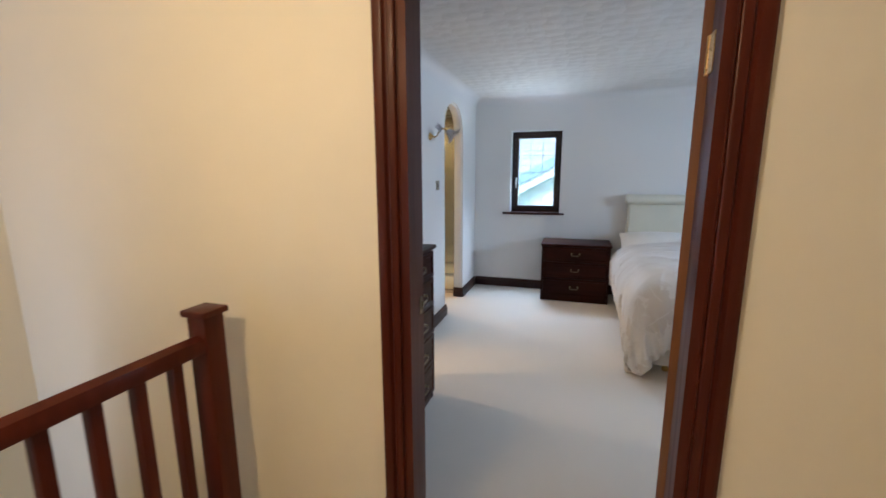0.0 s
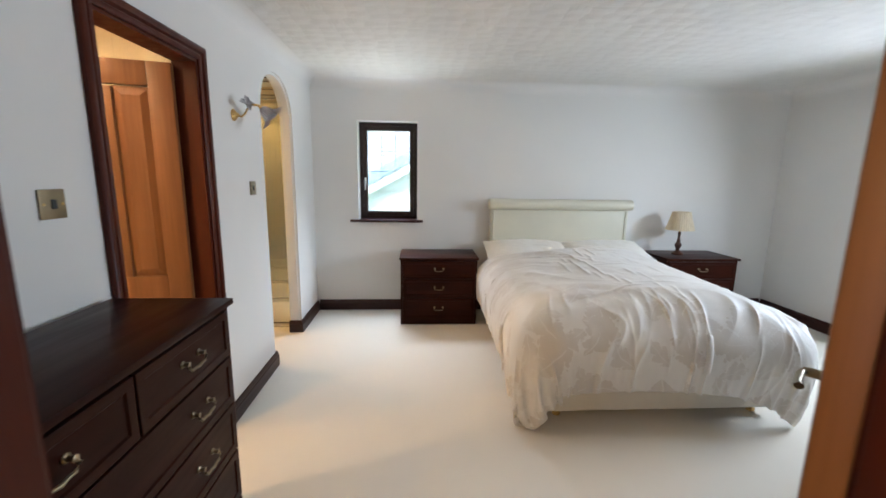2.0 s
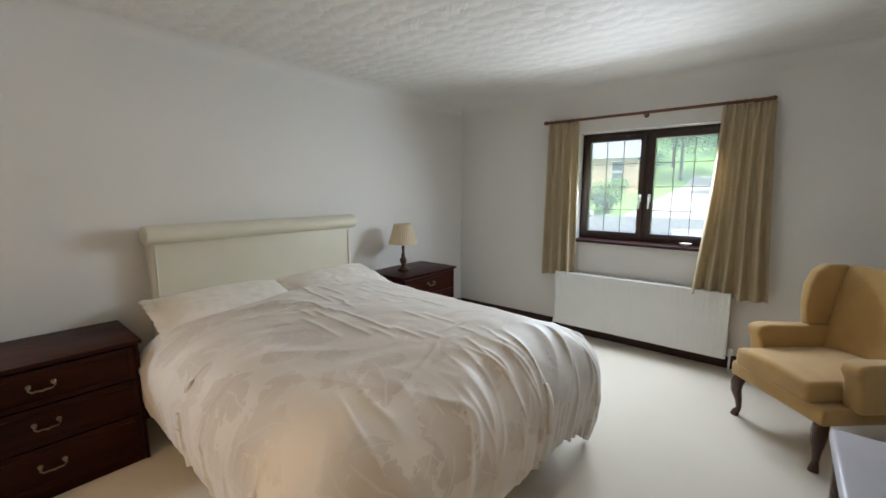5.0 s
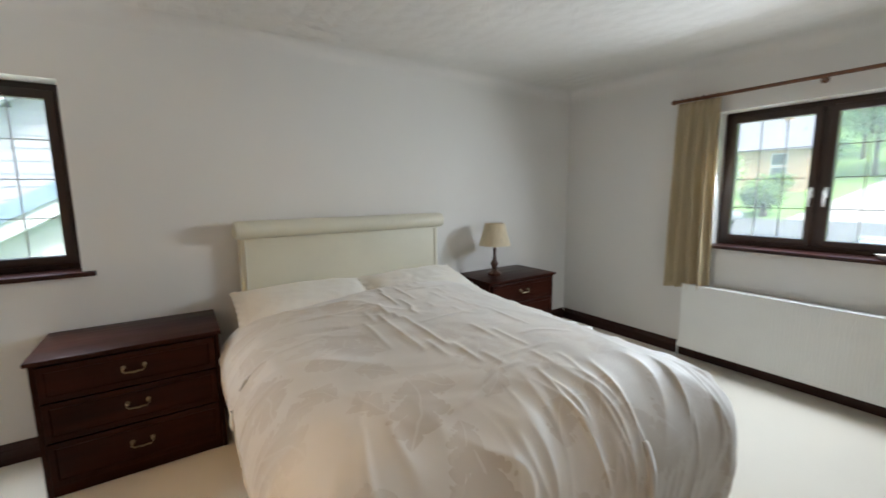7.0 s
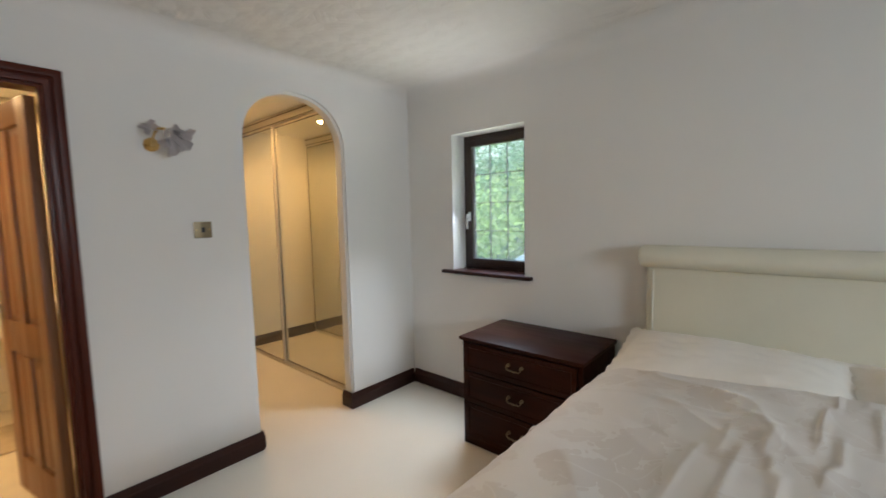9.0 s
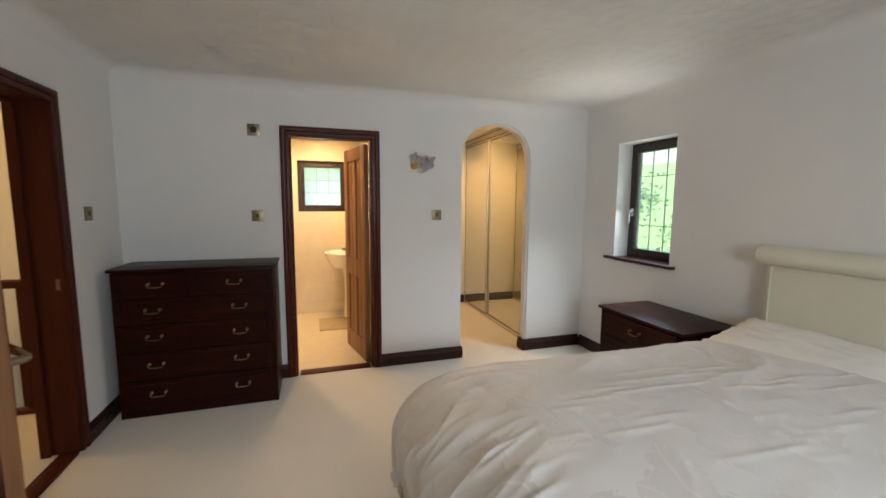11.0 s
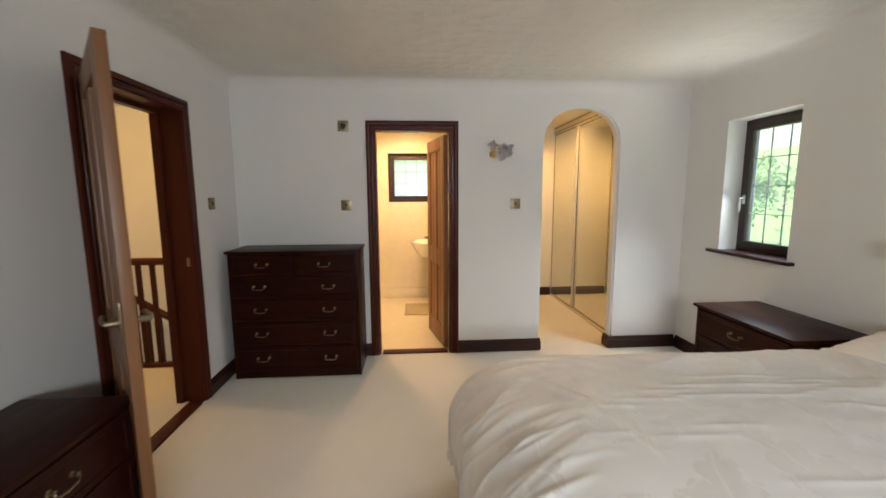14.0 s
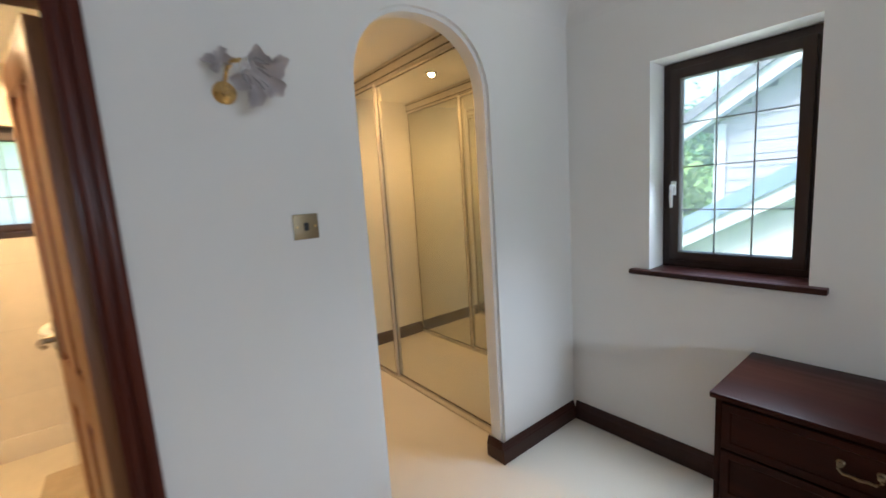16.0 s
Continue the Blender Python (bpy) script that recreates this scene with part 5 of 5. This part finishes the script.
    box(bm, x0, x1, min(f, f - facing * 0.06), max(f, f - facing * 0.06), 2.27, 2.358)
    soften(bm, 0.003)
    part("top_track", bm, M["alu"], c)
    # Dark strips stand in for the shade in the track's gaps.
    for z0, z1 in ((2.272, 2.280), (2.330, 2.338)):
        slab("track_groove", x0, x1, min(f, f + facing * 0.002), max(f, f + facing * 0.002), z0, z1, M["shade_line"], c)
    bm = bmesh.new()
    box(bm, x0, x1, min(f, f - facing * 0.06), max(f, f - facing * 0.06), 0.001, 0.012)
    part("floor_track", bm, M["alu"], c)
    for k, (a, b) in enumerate(doors):
        yy = f - facing * (0.012 + 0.024 * (k % 2))
        lo, hi = min(yy, yy - facing * 0.016), max(yy, yy - facing * 0.016)
        fr_ = thing("sliding_door")
        fr_.parent = c
        bm = bmesh.new()
        ring(bm, a, b, 0.014, 2.268, 0.014, lo - 0.003, hi + 0.003)
        soften(bm, 0.002)
        part("door_frame", bm, M["alu"], fr_)
        # Dark ring painted in for the backlit inner edge of the frame.
        bm = bmesh.new()
        ring(bm, a + 0.0145, b - 0.0145, 0.0285, 2.2535, 0.007, lo - 0.0018, hi + 0.0018)
        part("gasket", bm, M["shade_line"], fr_, "dark strip for the frame's shaded inner edge")
        slab("mirror_pane", a + 0.013, b - 0.013, lo, hi, 0.027, 2.255, M["mirror"], fr_)
    return c


NM, SM = 4.80, 4.06
xm = -2.33
wardrobe("floor-to-ceiling sliding wardrobe with mirrored doors under the window wall", NM, N, -1, [(BACK + 0.004, xm + 0.02), (xm - 0.02, W - T - 0.004)])
wardrobe("floor-to-ceiling sliding wardrobe with mirrored doors, facing its twin", SM, 3.40, 1, [(BACK + 0.004, xm + 0.02), (xm - 0.02, W - T - 0.004)])


def downlight(x, y, z):
    c = thing("downlight", "lit recessed ceiling spotlight with a chrome rim", "downlight", "recessed spotlights", at=pose(x, y, z))
    bm = bmesh.new()
    lathe(bm, [(0.025, -0.001), (0.026, -0.006), (0.042, -0.006), (0.045, -0.001), (0.025, -0.001)], 24)
    part("rim", bm, M["chrome"], c, smooth=True)
    bm = bmesh.new()
    lathe(bm, [(0.0001, -0.003), (0.023, -0.003), (0.024, -0.001), (0.0001, -0.001)], 20)
    part("lamp_face", bm, M["bulb"], c)


downlight(-2.17, 4.43, 2.36)
downlight(-2.50, 2.78, 2.36)
downlight(-1.75, 2.30, 2.36)

# ---------------------------------------------------------------- shower room
vent = thing("ceiling_vent", "square white extractor vent in the ceiling", "vent", at=pose(-2.32, 2.62, 2.36))
bm = bmesh.new()
box(bm, -0.075, 0.075, -0.075, 0.075, -0.012, -0.0005)
soften(bm, 0.003)
part("cover", bm, M["white_metal"], vent)
for k in range(4):
    slab("slat", -0.06, 0.06, -0.055 + 0.03 * k, -0.040 + 0.03 * k, -0.017, -0.012, M["white_metal"], vent)

bs = thing("wash_basin", "white pedestal wash basin with chrome taps", "wash basin", at=pose(-2.74, 3.299, 0))
bm = bmesh.new()
rings = []
for r, z in ((0.16, 0.66), (0.21, 0.72), (0.255, 0.80), (0.27, 0.845), (0.262, 0.853), (0.225, 0.850), (0.20, 0.81), (0.13, 0.765), (0.02, 0.752)):
    rings.append([bm.verts.new((r * 1.14 * math.cos(a), -0.245 + (r * 0.92) * math.sin(a) if math.sin(a) < 0 else -0.245 + min(0.243, r * 0.95) * math.sin(a), z)) for a in (2 * math.pi * k / 36 for k in range(36))])
for a, b in zip(rings, rings[1:]):
    for k in range(36):
        bm.faces.new((a[k], a[(k + 1) % 36], b[(k + 1) % 36], b[k]))
bm.faces.new(rings[0])
bm.faces.new(rings[-1])
box(bm, -0.25, 0.25, -0.10, -0.001, 0.79, 0.872)
part("bowl", bm, M["porcelain"], bs, smooth=True)
bm = bmesh.new()
lathe(bm, [(0.085, 0.005), (0.080, 0.05), (0.066, 0.25), (0.070, 0.50), (0.10, 0.67)], 24, (0, -0.19, 0))
part("pedestal", bm, M["porcelain"], bs, smooth=True)
for x in (-0.10, 0.10):
    bm = bmesh.new()
    lathe(bm, [(0.020, 0), (0.018, 0.03), (0.014, 0.045), (0.024, 0.055), (0.022, 0.085), (0.005, 0.092)], 16, (x, -0.055, 0.872))
    tube(bm, [(x, -0.06, 0.905), (x, -0.11, 0.912), (x, -0.15, 0.900)], [0.012, 0.011, 0.010], 10)
    part("tap", bm, M["chrome"], bs, smooth=True)

br = thing("toilet_brush", "small dark toilet brush in a chrome holder on the floor", "toilet brush", at=pose(-2.42, 3.17, 0.004))
bm = bmesh.new()
lathe(bm, [(0.045, 0), (0.048, 0.01), (0.045, 0.26), (0.040, 0.26), (0.040, 0.02)], 20)
part("holder", bm, M["chrome"], br, smooth=True)
bm = bmesh.new()
lathe(bm, [(0.030, 0.26), (0.034, 0.28), (0.020, 0.31), (0.008, 0.32), (0.008, 0.40), (0.013, 0.41), (0.004, 0.425)], 16)
part("brush", bm, M["black"], br, smooth=True)

tw = thing("towel_ring", "chrome towel ring on the tiles with a hanging cream towel", "towel holder", at=pose(BACK, 2.09, 0.93, 0, 0, 90))
bm = bmesh.new()
lathe(bm, [(0.022, 0), (0.022, 0.01), (0.010, 0.016), (0.010, 0.04)], 16, (0, -0.0005, 0), Matrix.Rotation(radians(90), 4, "X"))
tube(bm, [(0.075 * math.sin(a), -0.04, -0.075 + 0.075 * math.cos(a)) for a in (2 * math.pi * k / 24 for k in range(25))], 0.005, 8)
part("ring", bm, M["chrome"], tw, smooth=True)
bm = bmesh.new()
g = []
for j in range(21):
    f = j / 20
    row = []
    for i in range(25):
        s = i / 24 * 2 - 1
        wdt = 0.055 + 0.045 * min(1, f * 2.2)
        row.append(bm.verts.new((s * wdt, -0.052 - 0.010 * math.sin(s * 7 + 1) * (0.4 + f), -0.135 - 0.36 * f)))
    g.append(row)
for j in range(20):
    for i in range(24):
        bm.faces.new((g[j][i], g[j][i + 1], g[j + 1][i + 1], g[j + 1][i]))
towel = part("towel", bm, M["towel"], None, smooth="all")
towel.matrix_world = pose(BACK, 2.09, 0.93, 0, 0, 90)
tagged(towel, "cream hand towel hanging from the chrome ring", "towel")
so = towel.modifiers.new("thickness", "SOLIDIFY")
so.thickness = 0.022
# Thin darker beige block on the tiles before the basin.
beige_slab = slab("bath_mat", -2.72, -2.22, 2.72, 3.12, 0.005, 0.017, M["mat"], bevel=0.004)
tagged(beige_slab, "thin beige slab on the floor in front of the basin", "bath mat")

# ---------------------------------------------------------------- landing balustrade
bal = thing("balustrade", "dark mahogany landing balustrade with plain square spindles", "balustrade")
LX = -0.93
def post(parent, x, y, z0, z1, w=0.075):
    nw = slab("newel_post", x - w / 2, x + w / 2, y - w / 2, y + w / 2, z0, z1, M["mahogany"], parent, bevel=0.006)
    bm = bmesh.new()
    box(bm, x - w / 2 - 0.012, x + w / 2 + 0.012, y - w / 2 - 0.012, y + w / 2 + 0.012, z1, z1 + 0.022)
    soften(bm, 0.006)
    part("cap", bm, M["mahogany"], nw, smooth=True)


post(bal, LX, 1.03, -0.30, 1.0)
post(bal, LX, -1.6, -0.30, 1.0)
bm = bmesh.new()
prism(bm, [(-0.030, 0.0), (-0.034, 0.020), (-0.026, 0.045), (0.0, 0.056), (0.026, 0.045), (0.034, 0.020), (0.030, 0.0)], -1.56, 0.992, lambda u, v, d: (LX + u, d, 0.885 + v))
part("handrail", bm, M["mahogany"], bal, smooth=True)
slab("base_rail", LX - 0.03, LX + 0.03, -1.56, 0.992, 0.0, 0.035, M["mahogany"], bal, bevel=0.004)
spin = None
for k in range(22):
    y = 0.905 - 0.112 * k
    if spin is None:
        spin = slab("spindle", -0.016, 0.016, -0.016, 0.016, 0.036, 0.886, M["mahogany"], bal, bevel=0.003)
        spin.location = (LX, y, 0)
    else:
        o = new("spindle", spin.data)
        o.parent, o.location = bal, (LX, y, 0)
# the stair rail beyond, going down towards the bedroom wall
sr = thing("stair_balustrade", "dark mahogany stair handrail with spindles going down the stairwell", "balustrade")
SX = -1.86
def rail_z(y):
    return 0.36 - 0.62 * (y + 0.1)
bm = bmesh.new()
tube(bm, [(SX, -1.9, rail_z(-1.9)), (SX, 1.1, rail_z(1.1))], 0.036, 10)
part("handrail", bm, M["mahogany"], sr, smooth=True)
bm = bmesh.new()
prism(bm, [(-1.9, rail_z(-1.9) - 1.0), (1.1, rail_z(1.1) - 1.0), (1.1, rail_z(1.1) - 0.76), (-1.9, rail_z(-1.9) - 0.76)], SX - 0.02, SX + 0.02, px)
part("string", bm, M["mahogany"], sr)
for k in range(24):
    y = -1.8 + 0.12 * k
    o = slab("spindle", -0.016, 0.016, -0.016, 0.016, -0.80, 0.0, M["mahogany"], sr) if k == 0 else new("spindle", o.data)
    o.parent, o.location = sr, (SX, y, rail_z(y))
post(sr, SX, 1.10, -1.9, rail_z(1.1) + 0.12)
stairs = thing("stairs", "carpeted stairs going down from the landing", "stairs", kind="structure")
for k in range(13):
    y = -1.75 + 0.22 * k
    slab("step", SX + 0.03, LX - 0.05, y, y + 0.225, -2.6, rail_z(y) - 0.86, M["carpet"], stairs)
# Added fitting, out of view: only a brass base over the assumed bulb.
lf = thing("ceiling_lamp", "unseen brass lamp base added on the landing ceiling", "ceiling lamp", at=pose(-0.55, -0.1, 2.399))
bm = bmesh.new()
lathe(bm, [(0.09, 0), (0.09, -0.03), (0.02, -0.035)], 24)
part("base", bm, M["brass"], lf, smooth=True)

# ---------------------------------------------------------------- outdoors
M["grass"] = plain("lawn", (0.13, 0.23, 0.05), 0.9, 0.35, 0.6, bump_scale=20, bump_h=0.03)
M["asphalt"] = plain("asphalt", (0.10, 0.10, 0.105), 0.9, 0.15, 3, bump_scale=80, bump_h=0.004)
M["paving"] = plain("pale_paving", (0.34, 0.32, 0.30), 0.85, 0.15, 2, bump_scale=40, bump_h=0.004)
M["siding"] = plain("pale_lilac_board", (0.31, 0.295, 0.325), 0.6, 0.05, 3)
M["render"] = plain("white_render", (0.56, 0.555, 0.54), 0.8, 0.04, 2, bump_scale=60, bump_h=0.003)
M["verge"] = plain("white_board", (0.55, 0.55, 0.56), 0.4, 0.03, 3)
M["blue"] = plain("blue_grey_flashing", (0.19, 0.26, 0.36), 0.45, 0.08, 4)
M["slate"] = plain("roof_slate", (0.16, 0.16, 0.19), 0.6, 0.18, 5, bump_scale=30, bump_h=0.01)
M["brick"] = plain("buff_brick", (0.42, 0.29, 0.20), 0.85, 0.15, 6, bump_scale=40, bump_h=0.004)
M["bark"] = plain("bark", (0.10, 0.075, 0.05), 0.95, 0.3, 8, bump_scale=30, bump_h=0.02)
M["dark_glass"] = plain("far_pane", (0.05, 0.06, 0.07), 0.08, 0.1, 3)
M["car_paint"] = plain("silver_car_paint", (0.38, 0.42, 0.46), 0.25, 0.04, 3, metal=0.4, coat=0.6)


def foliage(name, c):
    m, n, p = base_mat(name)
    geo = n.new("ShaderNodeNewGeometry")
    col = ramp(m, geo.outputs["Random Per Island"], [(0.0, tuple(x * 0.55 for x in c)), (0.6, c), (1.0, tuple(min(1, x * 1.6) for x in c))])
    link(m, col, p.inputs["Base Color"])
    p.inputs["Roughness"].default_value = 0.6
    tl, mx = n.new("ShaderNodeBsdfTranslucent"), n.new("ShaderNodeMixShader")
    link(m, mixc(m, 0.5, col, (0.24, 0.36, 0.11)), tl.inputs["Color"])
    mx.inputs[0].default_value = 0.45
    link(m, p.outputs[0], mx.inputs[1])
    link(m, tl.outputs[0], mx.inputs[2])
    link(m, mx.outputs[0], n["Material Output"].inputs["Surface"])
    return m


M["leaves"] = foliage("leaves", (0.16, 0.26, 0.07))
M["leaves_blue"] = foliage("leaves_bluish", (0.065, 0.17, 0.085))

GROUND = -2.65


def ground_z(x, y):
    rise = max(0.0, x - 12.0) * 0.105 + max(0.0, x - 55.0) * 0.14
    north = max(0.0, y - 22) * 0.16
    return GROUND + min(40.0, rise + north)


bm = bmesh.new()
cuts = [-900, -300, -120, -60, -40, -25, -15, -8, -4, 0, 4, 8, 12, 14, 17, 20, 24, 28, 34, 42, 55, 70, 90, 130, 200, 400, 900]
gv = [[bm.verts.new((x, y, ground_z(x, y))) for y in cuts] for x in cuts]
for i in range(len(cuts) - 1):
    for j in range(len(cuts) - 1):
        bm.faces.new((gv[i][j], gv[i + 1][j], gv[i + 1][j + 1], gv[i][j + 1]))
tagged(part("ground", bm, M["grass"], smooth="all"), "green lawns and verges rising to wooded hills", "ground", kind="structure")


def strip(name, label, x0, x1, y0, y1, material, lift, category):
    bm = bmesh.new()
    nx, ny = 24, 8
    g = [[bm.verts.new((x0 + (x1 - x0) * i / nx, y0 + (y1 - y0) * j / ny, ground_z(x0 + (x1 - x0) * i / nx, y0) + lift)) for j in range(ny + 1)] for i in range(nx + 1)]
    for i in range(nx):
        for j in range(ny):
            bm.faces.new((g[i][j], g[i + 1][j], g[i + 1][j + 1], g[i][j + 1]))
    return tagged(part(name, bm, material, smooth="all"), label, category, kind="structure")


strip("road", "pale grey asphalt road beyond the front gardens", 26.0, 32.0, -60, 21.5, M["asphalt"], 0.03, "road")
strip("pavement", "pale paved driveway in front of the house", 5.2, 26.0, -3.0, 9.0, M["paving"], 0.05, "driveway")
strip("pavement", "pale side road climbing the hill", 32.0, 60.0, 3.0, 11.5, M["paving"], 0.04, "road")

# the neighbours' house seen through the narrow window
nh = thing("neighbour_house", "pale boarded house gable with white verges and a lower wing", "house")


def gable(name, x0, x1, base, eave, peak_x, peak, y0, y1, material):
    bm = bmesh.new()
    prism(bm, [(x0, base), (x1, base), (x1, eave), (peak_x, peak), (x0, eave)], y0, y1, py)
    return part(name, bm, material, nh)


gable("wall", -2.10, 7.1, GROUND, 2.25, 2.5, 5.0, 11.0, 19.0, M["siding"])
gable("wing_wall", -4.0, 5.0, GROUND, -0.64, 0.9, 2.16, 10.2, 10.95, M["render"])
for k in range(34):
    z = GROUND + 0.4 + 0.19 * k
    hw = 4.58 if z < 2.2 else max(0.1, 4.58 * (5.0 - z) / 2.75)
    bm = bmesh.new()
    prism(bm, [(10.999, z), (10.986, z), (10.996, z + 0.19), (10.999, z + 0.19)], 2.5 - hw, 2.5 + hw, lambda u, v, d: (d, u, v))
    part("board", bm, M["siding"], nh)


def slope_bar(name, p0, p1, w, y0, y1, material):
    a, b = Vector((p0[0], 0, p0[1])), Vector((p1[0], 0, p1[1]))
    n_ = Vector((-(b - a).z, 0, (b - a).x)).normalized() * w
    bm = bmesh.new()
    prism(bm, [(q.x, q.z) for q in (a, b, b + n_, a + n_)], y0, y1, py)
    part(name, bm, material, nh)


slope_bar("verge_board", (-2.55, 2.05), (2.5, 5.08), 0.20, 10.75, 10.95, M["verge"])
slope_bar("verge_board", (7.55, 2.05), (2.5, 5.08), -0.20, 10.75, 10.95, M["verge"])
slope_bar("roof", (-2.6, 2.25), (2.5, 5.30), 0.14, 10.7, 19.2, M["slate"])
slope_bar("roof", (7.6, 2.25), (2.5, 5.30), -0.14, 10.7, 19.2, M["slate"])
slope_bar("wing_verge", (-4.2, -0.72), (0.9, 2.11), 0.22, 10.0, 10.19, M["verge"])
slope_bar("wing_roof", (-4.2, -0.50), (0.9, 2.33), 0.20, 9.97, 10.95, M["blue"])
slope_bar("wing_verge", (6.0, -0.72), (0.9, 2.11), -0.22, 10.0, 10.19, M["verge"])
slope_bar("wing_roof", (6.0, -0.50), (0.9, 2.33), -0.20, 9.97, 10.95, M["blue"])
slab("corner_board", -2.14, -1.98, 10.955, 10.97, GROUND, 2.25, M["verge"], nh)


def cottage(x, y, w, d, eave, turn, label):
    """A far house: walls, pitched roof, windows and a chimney; local x is the ridge."""
    z = ground_z(x, y)
    c = thing("house", label, "house", "houses up the road", at=pose(x, y, z, 0, 0, turn))
    slab("wall", -w / 2, w / 2, -d / 2, d / 2, -1.0, eave, M["brick"], c)
    bm = bmesh.new()
    prism(bm, [(-d / 2 - 0.4, eave - 0.1), (d / 2 + 0.4, eave - 0.1), (0, eave + d * 0.42)], -w / 2 - 0.3, w / 2 + 0.3, px)
    part("roof", bm, M["slate"], c)
    for sx in (-0.32, 0.0, 0.32):
        for zz in (0.9, eave - 1.5):
            wf = slab("window", sx * w - 0.6, sx * w + 0.6, -d / 2 - 0.03, -d / 2 + 0.02, zz, zz + 1.1, M["verge"], c)
            slab("window_pane", sx * w - 0.52, sx * w + 0.52, -d / 2 - 0.045, -d / 2 - 0.031, zz + 0.08, zz + 1.02, M["dark_glass"], wf)
    slab("chimney", w * 0.3, w * 0.3 + 0.7, -0.35, 0.35, eave + d * 0.3, eave + d * 0.42 + 0.9, M["brick"], c)


cottage(50, 21.0, 11, 7.5, 3.6, -78, "buff brick house with a slate roof and white windows")
cottage(58, -3.0, 10, 7.0, 3.6, -95, "buff brick house standing higher up the road")
cottage(44, 33.0, 10, 7.0, 3.4, -65, "buff brick house half hidden by garden trees")


def car(x, y, turn):
    z = ground_z(x, y) + 0.04
    c = thing("car", "parked silver-blue hatchback on the road", "car", "parked cars", at=pose(x, y, z, 0, 0, turn))
    bm = bmesh.new()
    prism(bm, [(-2.05, 0.35), (-2.1, 0.70), (-1.9, 0.90), (-0.95, 0.98), (-0.35, 1.44), (0.95, 1.48), (1.75, 1.02), (2.05, 0.92), (2.1, 0.40)], -0.82, 0.82, py)
    soften(bm, 0.10, 3)
    part("body", bm, M["car_paint"], c, smooth=True)
    for s in (-1, 1):
        bm = bmesh.new()
        prism(bm, [(-0.80, 0.99), (-0.32, 1.36), (0.88, 1.40), (1.48, 1.02)], 0.80 * s, 0.828 * s, py)
        part("side_window", bm, M["dark_glass"], c)
        for wx in (-1.3, 1.3):
            bm = bmesh.new()
            lathe(bm, [(0.20, -0.10), (0.31, -0.10), (0.33, -0.07), (0.33, 0.07), (0.31, 0.10), (0.20, 0.10)], 24, (wx, 0.76 * s, 0.33), Matrix.Rotation(radians(90), 4, "X"))
            wheel = part("wheel", bm, M["black"], c, smooth=True)


car(29.0, 15.0, 80)
car(20.0, 5.2, 12)


def tree(x, y, height, spread, seed, material, label):
    """A tapered trunk with limbs, and a crown of small leaf clumps with gaps."""
    rnd = random.Random(seed)
    z = ground_z(x, y)
    c = thing("tree", label, "tree", "trees beyond the gardens", at=pose(x, y, z))
    bm = bmesh.new()
    tube(bm, [(0, 0, -0.3), (0.1, 0.05, height * 0.25), (-0.05, 0.1, height * 0.55), (0.1, 0, height * 0.85)], [0.24, 0.19, 0.12, 0.03], 9)
    tips = []
    for k in range(9):
        a, f = rnd.uniform(0, 6.28), rnd.uniform(0.3, 0.75)
        r = spread * rnd.uniform(0.5, 0.9)
        p0, p2 = Vector((0, 0, height * f)), Vector((r * math.cos(a), r * math.sin(a), height * (f + rnd.uniform(0.08, 0.25))))
        tube(bm, [p0, (p0 + p2) / 2 + Vector((0, 0, 0.2)), p2], [0.07, 0.045, 0.015], 6)
        tips += [p2, (p0 + p2) / 2]
    part("trunk", bm, M["bark"], c, smooth=True)
    verts, faces = [], []
    tips += [Vector((0, 0, height * 0.9)), Vector((0, 0, height * 0.7))]
    for k in range(5200):
        t = rnd.choice(tips)
        d = Vector((rnd.gauss(0, 1), rnd.gauss(0, 1), rnd.gauss(0, 0.8))) * spread * 0.24
        q = t + d
        s = rnd.uniform(0.08, 0.18)
        u = Vector((rnd.gauss(0, 1), rnd.gauss(0, 1), rnd.gauss(0, 1))).normalized()
        w = u.orthogonal().normalized()
        b = len(verts)
        verts += [q + u * s, q + w * s * 0.5, q - u * s, q - w * s * 0.5]
        faces.append((b, b + 1, b + 2, b + 3))
    me = bpy.data.meshes.new("crown")
    me.from_pydata([tuple(v) for v in verts], [], faces)
    me.materials.append(material)
    o = new("crown", me)
    o.parent = c


LB, LG = M["leaves_blue"], M["leaves"]
for k, (x, y, h, s, mt) in enumerate(((-5.2, 14.5, 4.6, 2.0, LG), (-8.0, 18.0, 5.5, 2.6, LG), (-11, 24.0, 7.0, 3.2, LB), (-6.0, 27.0, 7.5, 3.2, LB), (-16, 17.0, 5.5, 2.8, LG), (-3.8, 33.0, 8.5, 3.8, LB), (-16, 32, 9, 4.2, LB),
                                      (36, 18.0, 4.0, 2.0, LG), (48, 5.0, 6.5, 2.8, LB), (55, 1.0, 8.0, 3.6, LB), (62, 9.0, 9.5, 3.8, LB), (33, 13.0, 2.4, 1.4, LG), (66, 15, 10, 4.2, LB), (70, 3, 11, 4.5, LB), (60, 30, 10, 4.5, LB), (74, 22, 11, 4.8, LB), (45, -4.0, 6, 3.0, LG), (38, 1.0, 2.6, 1.6, LG), (58, 12.5, 9, 4.0, LB), (63, 18.5, 10, 4.4, LB), (73, 10, 12, 5.0, LB), (56, 7.0, 8, 3.6, LB), (52, 16.0, 5, 2.4, LB))):
    tree(x, y, h, s, 20 + k, mt, "leafy green garden tree" if mt is LG else "tall bluish-green tree on the hillside")
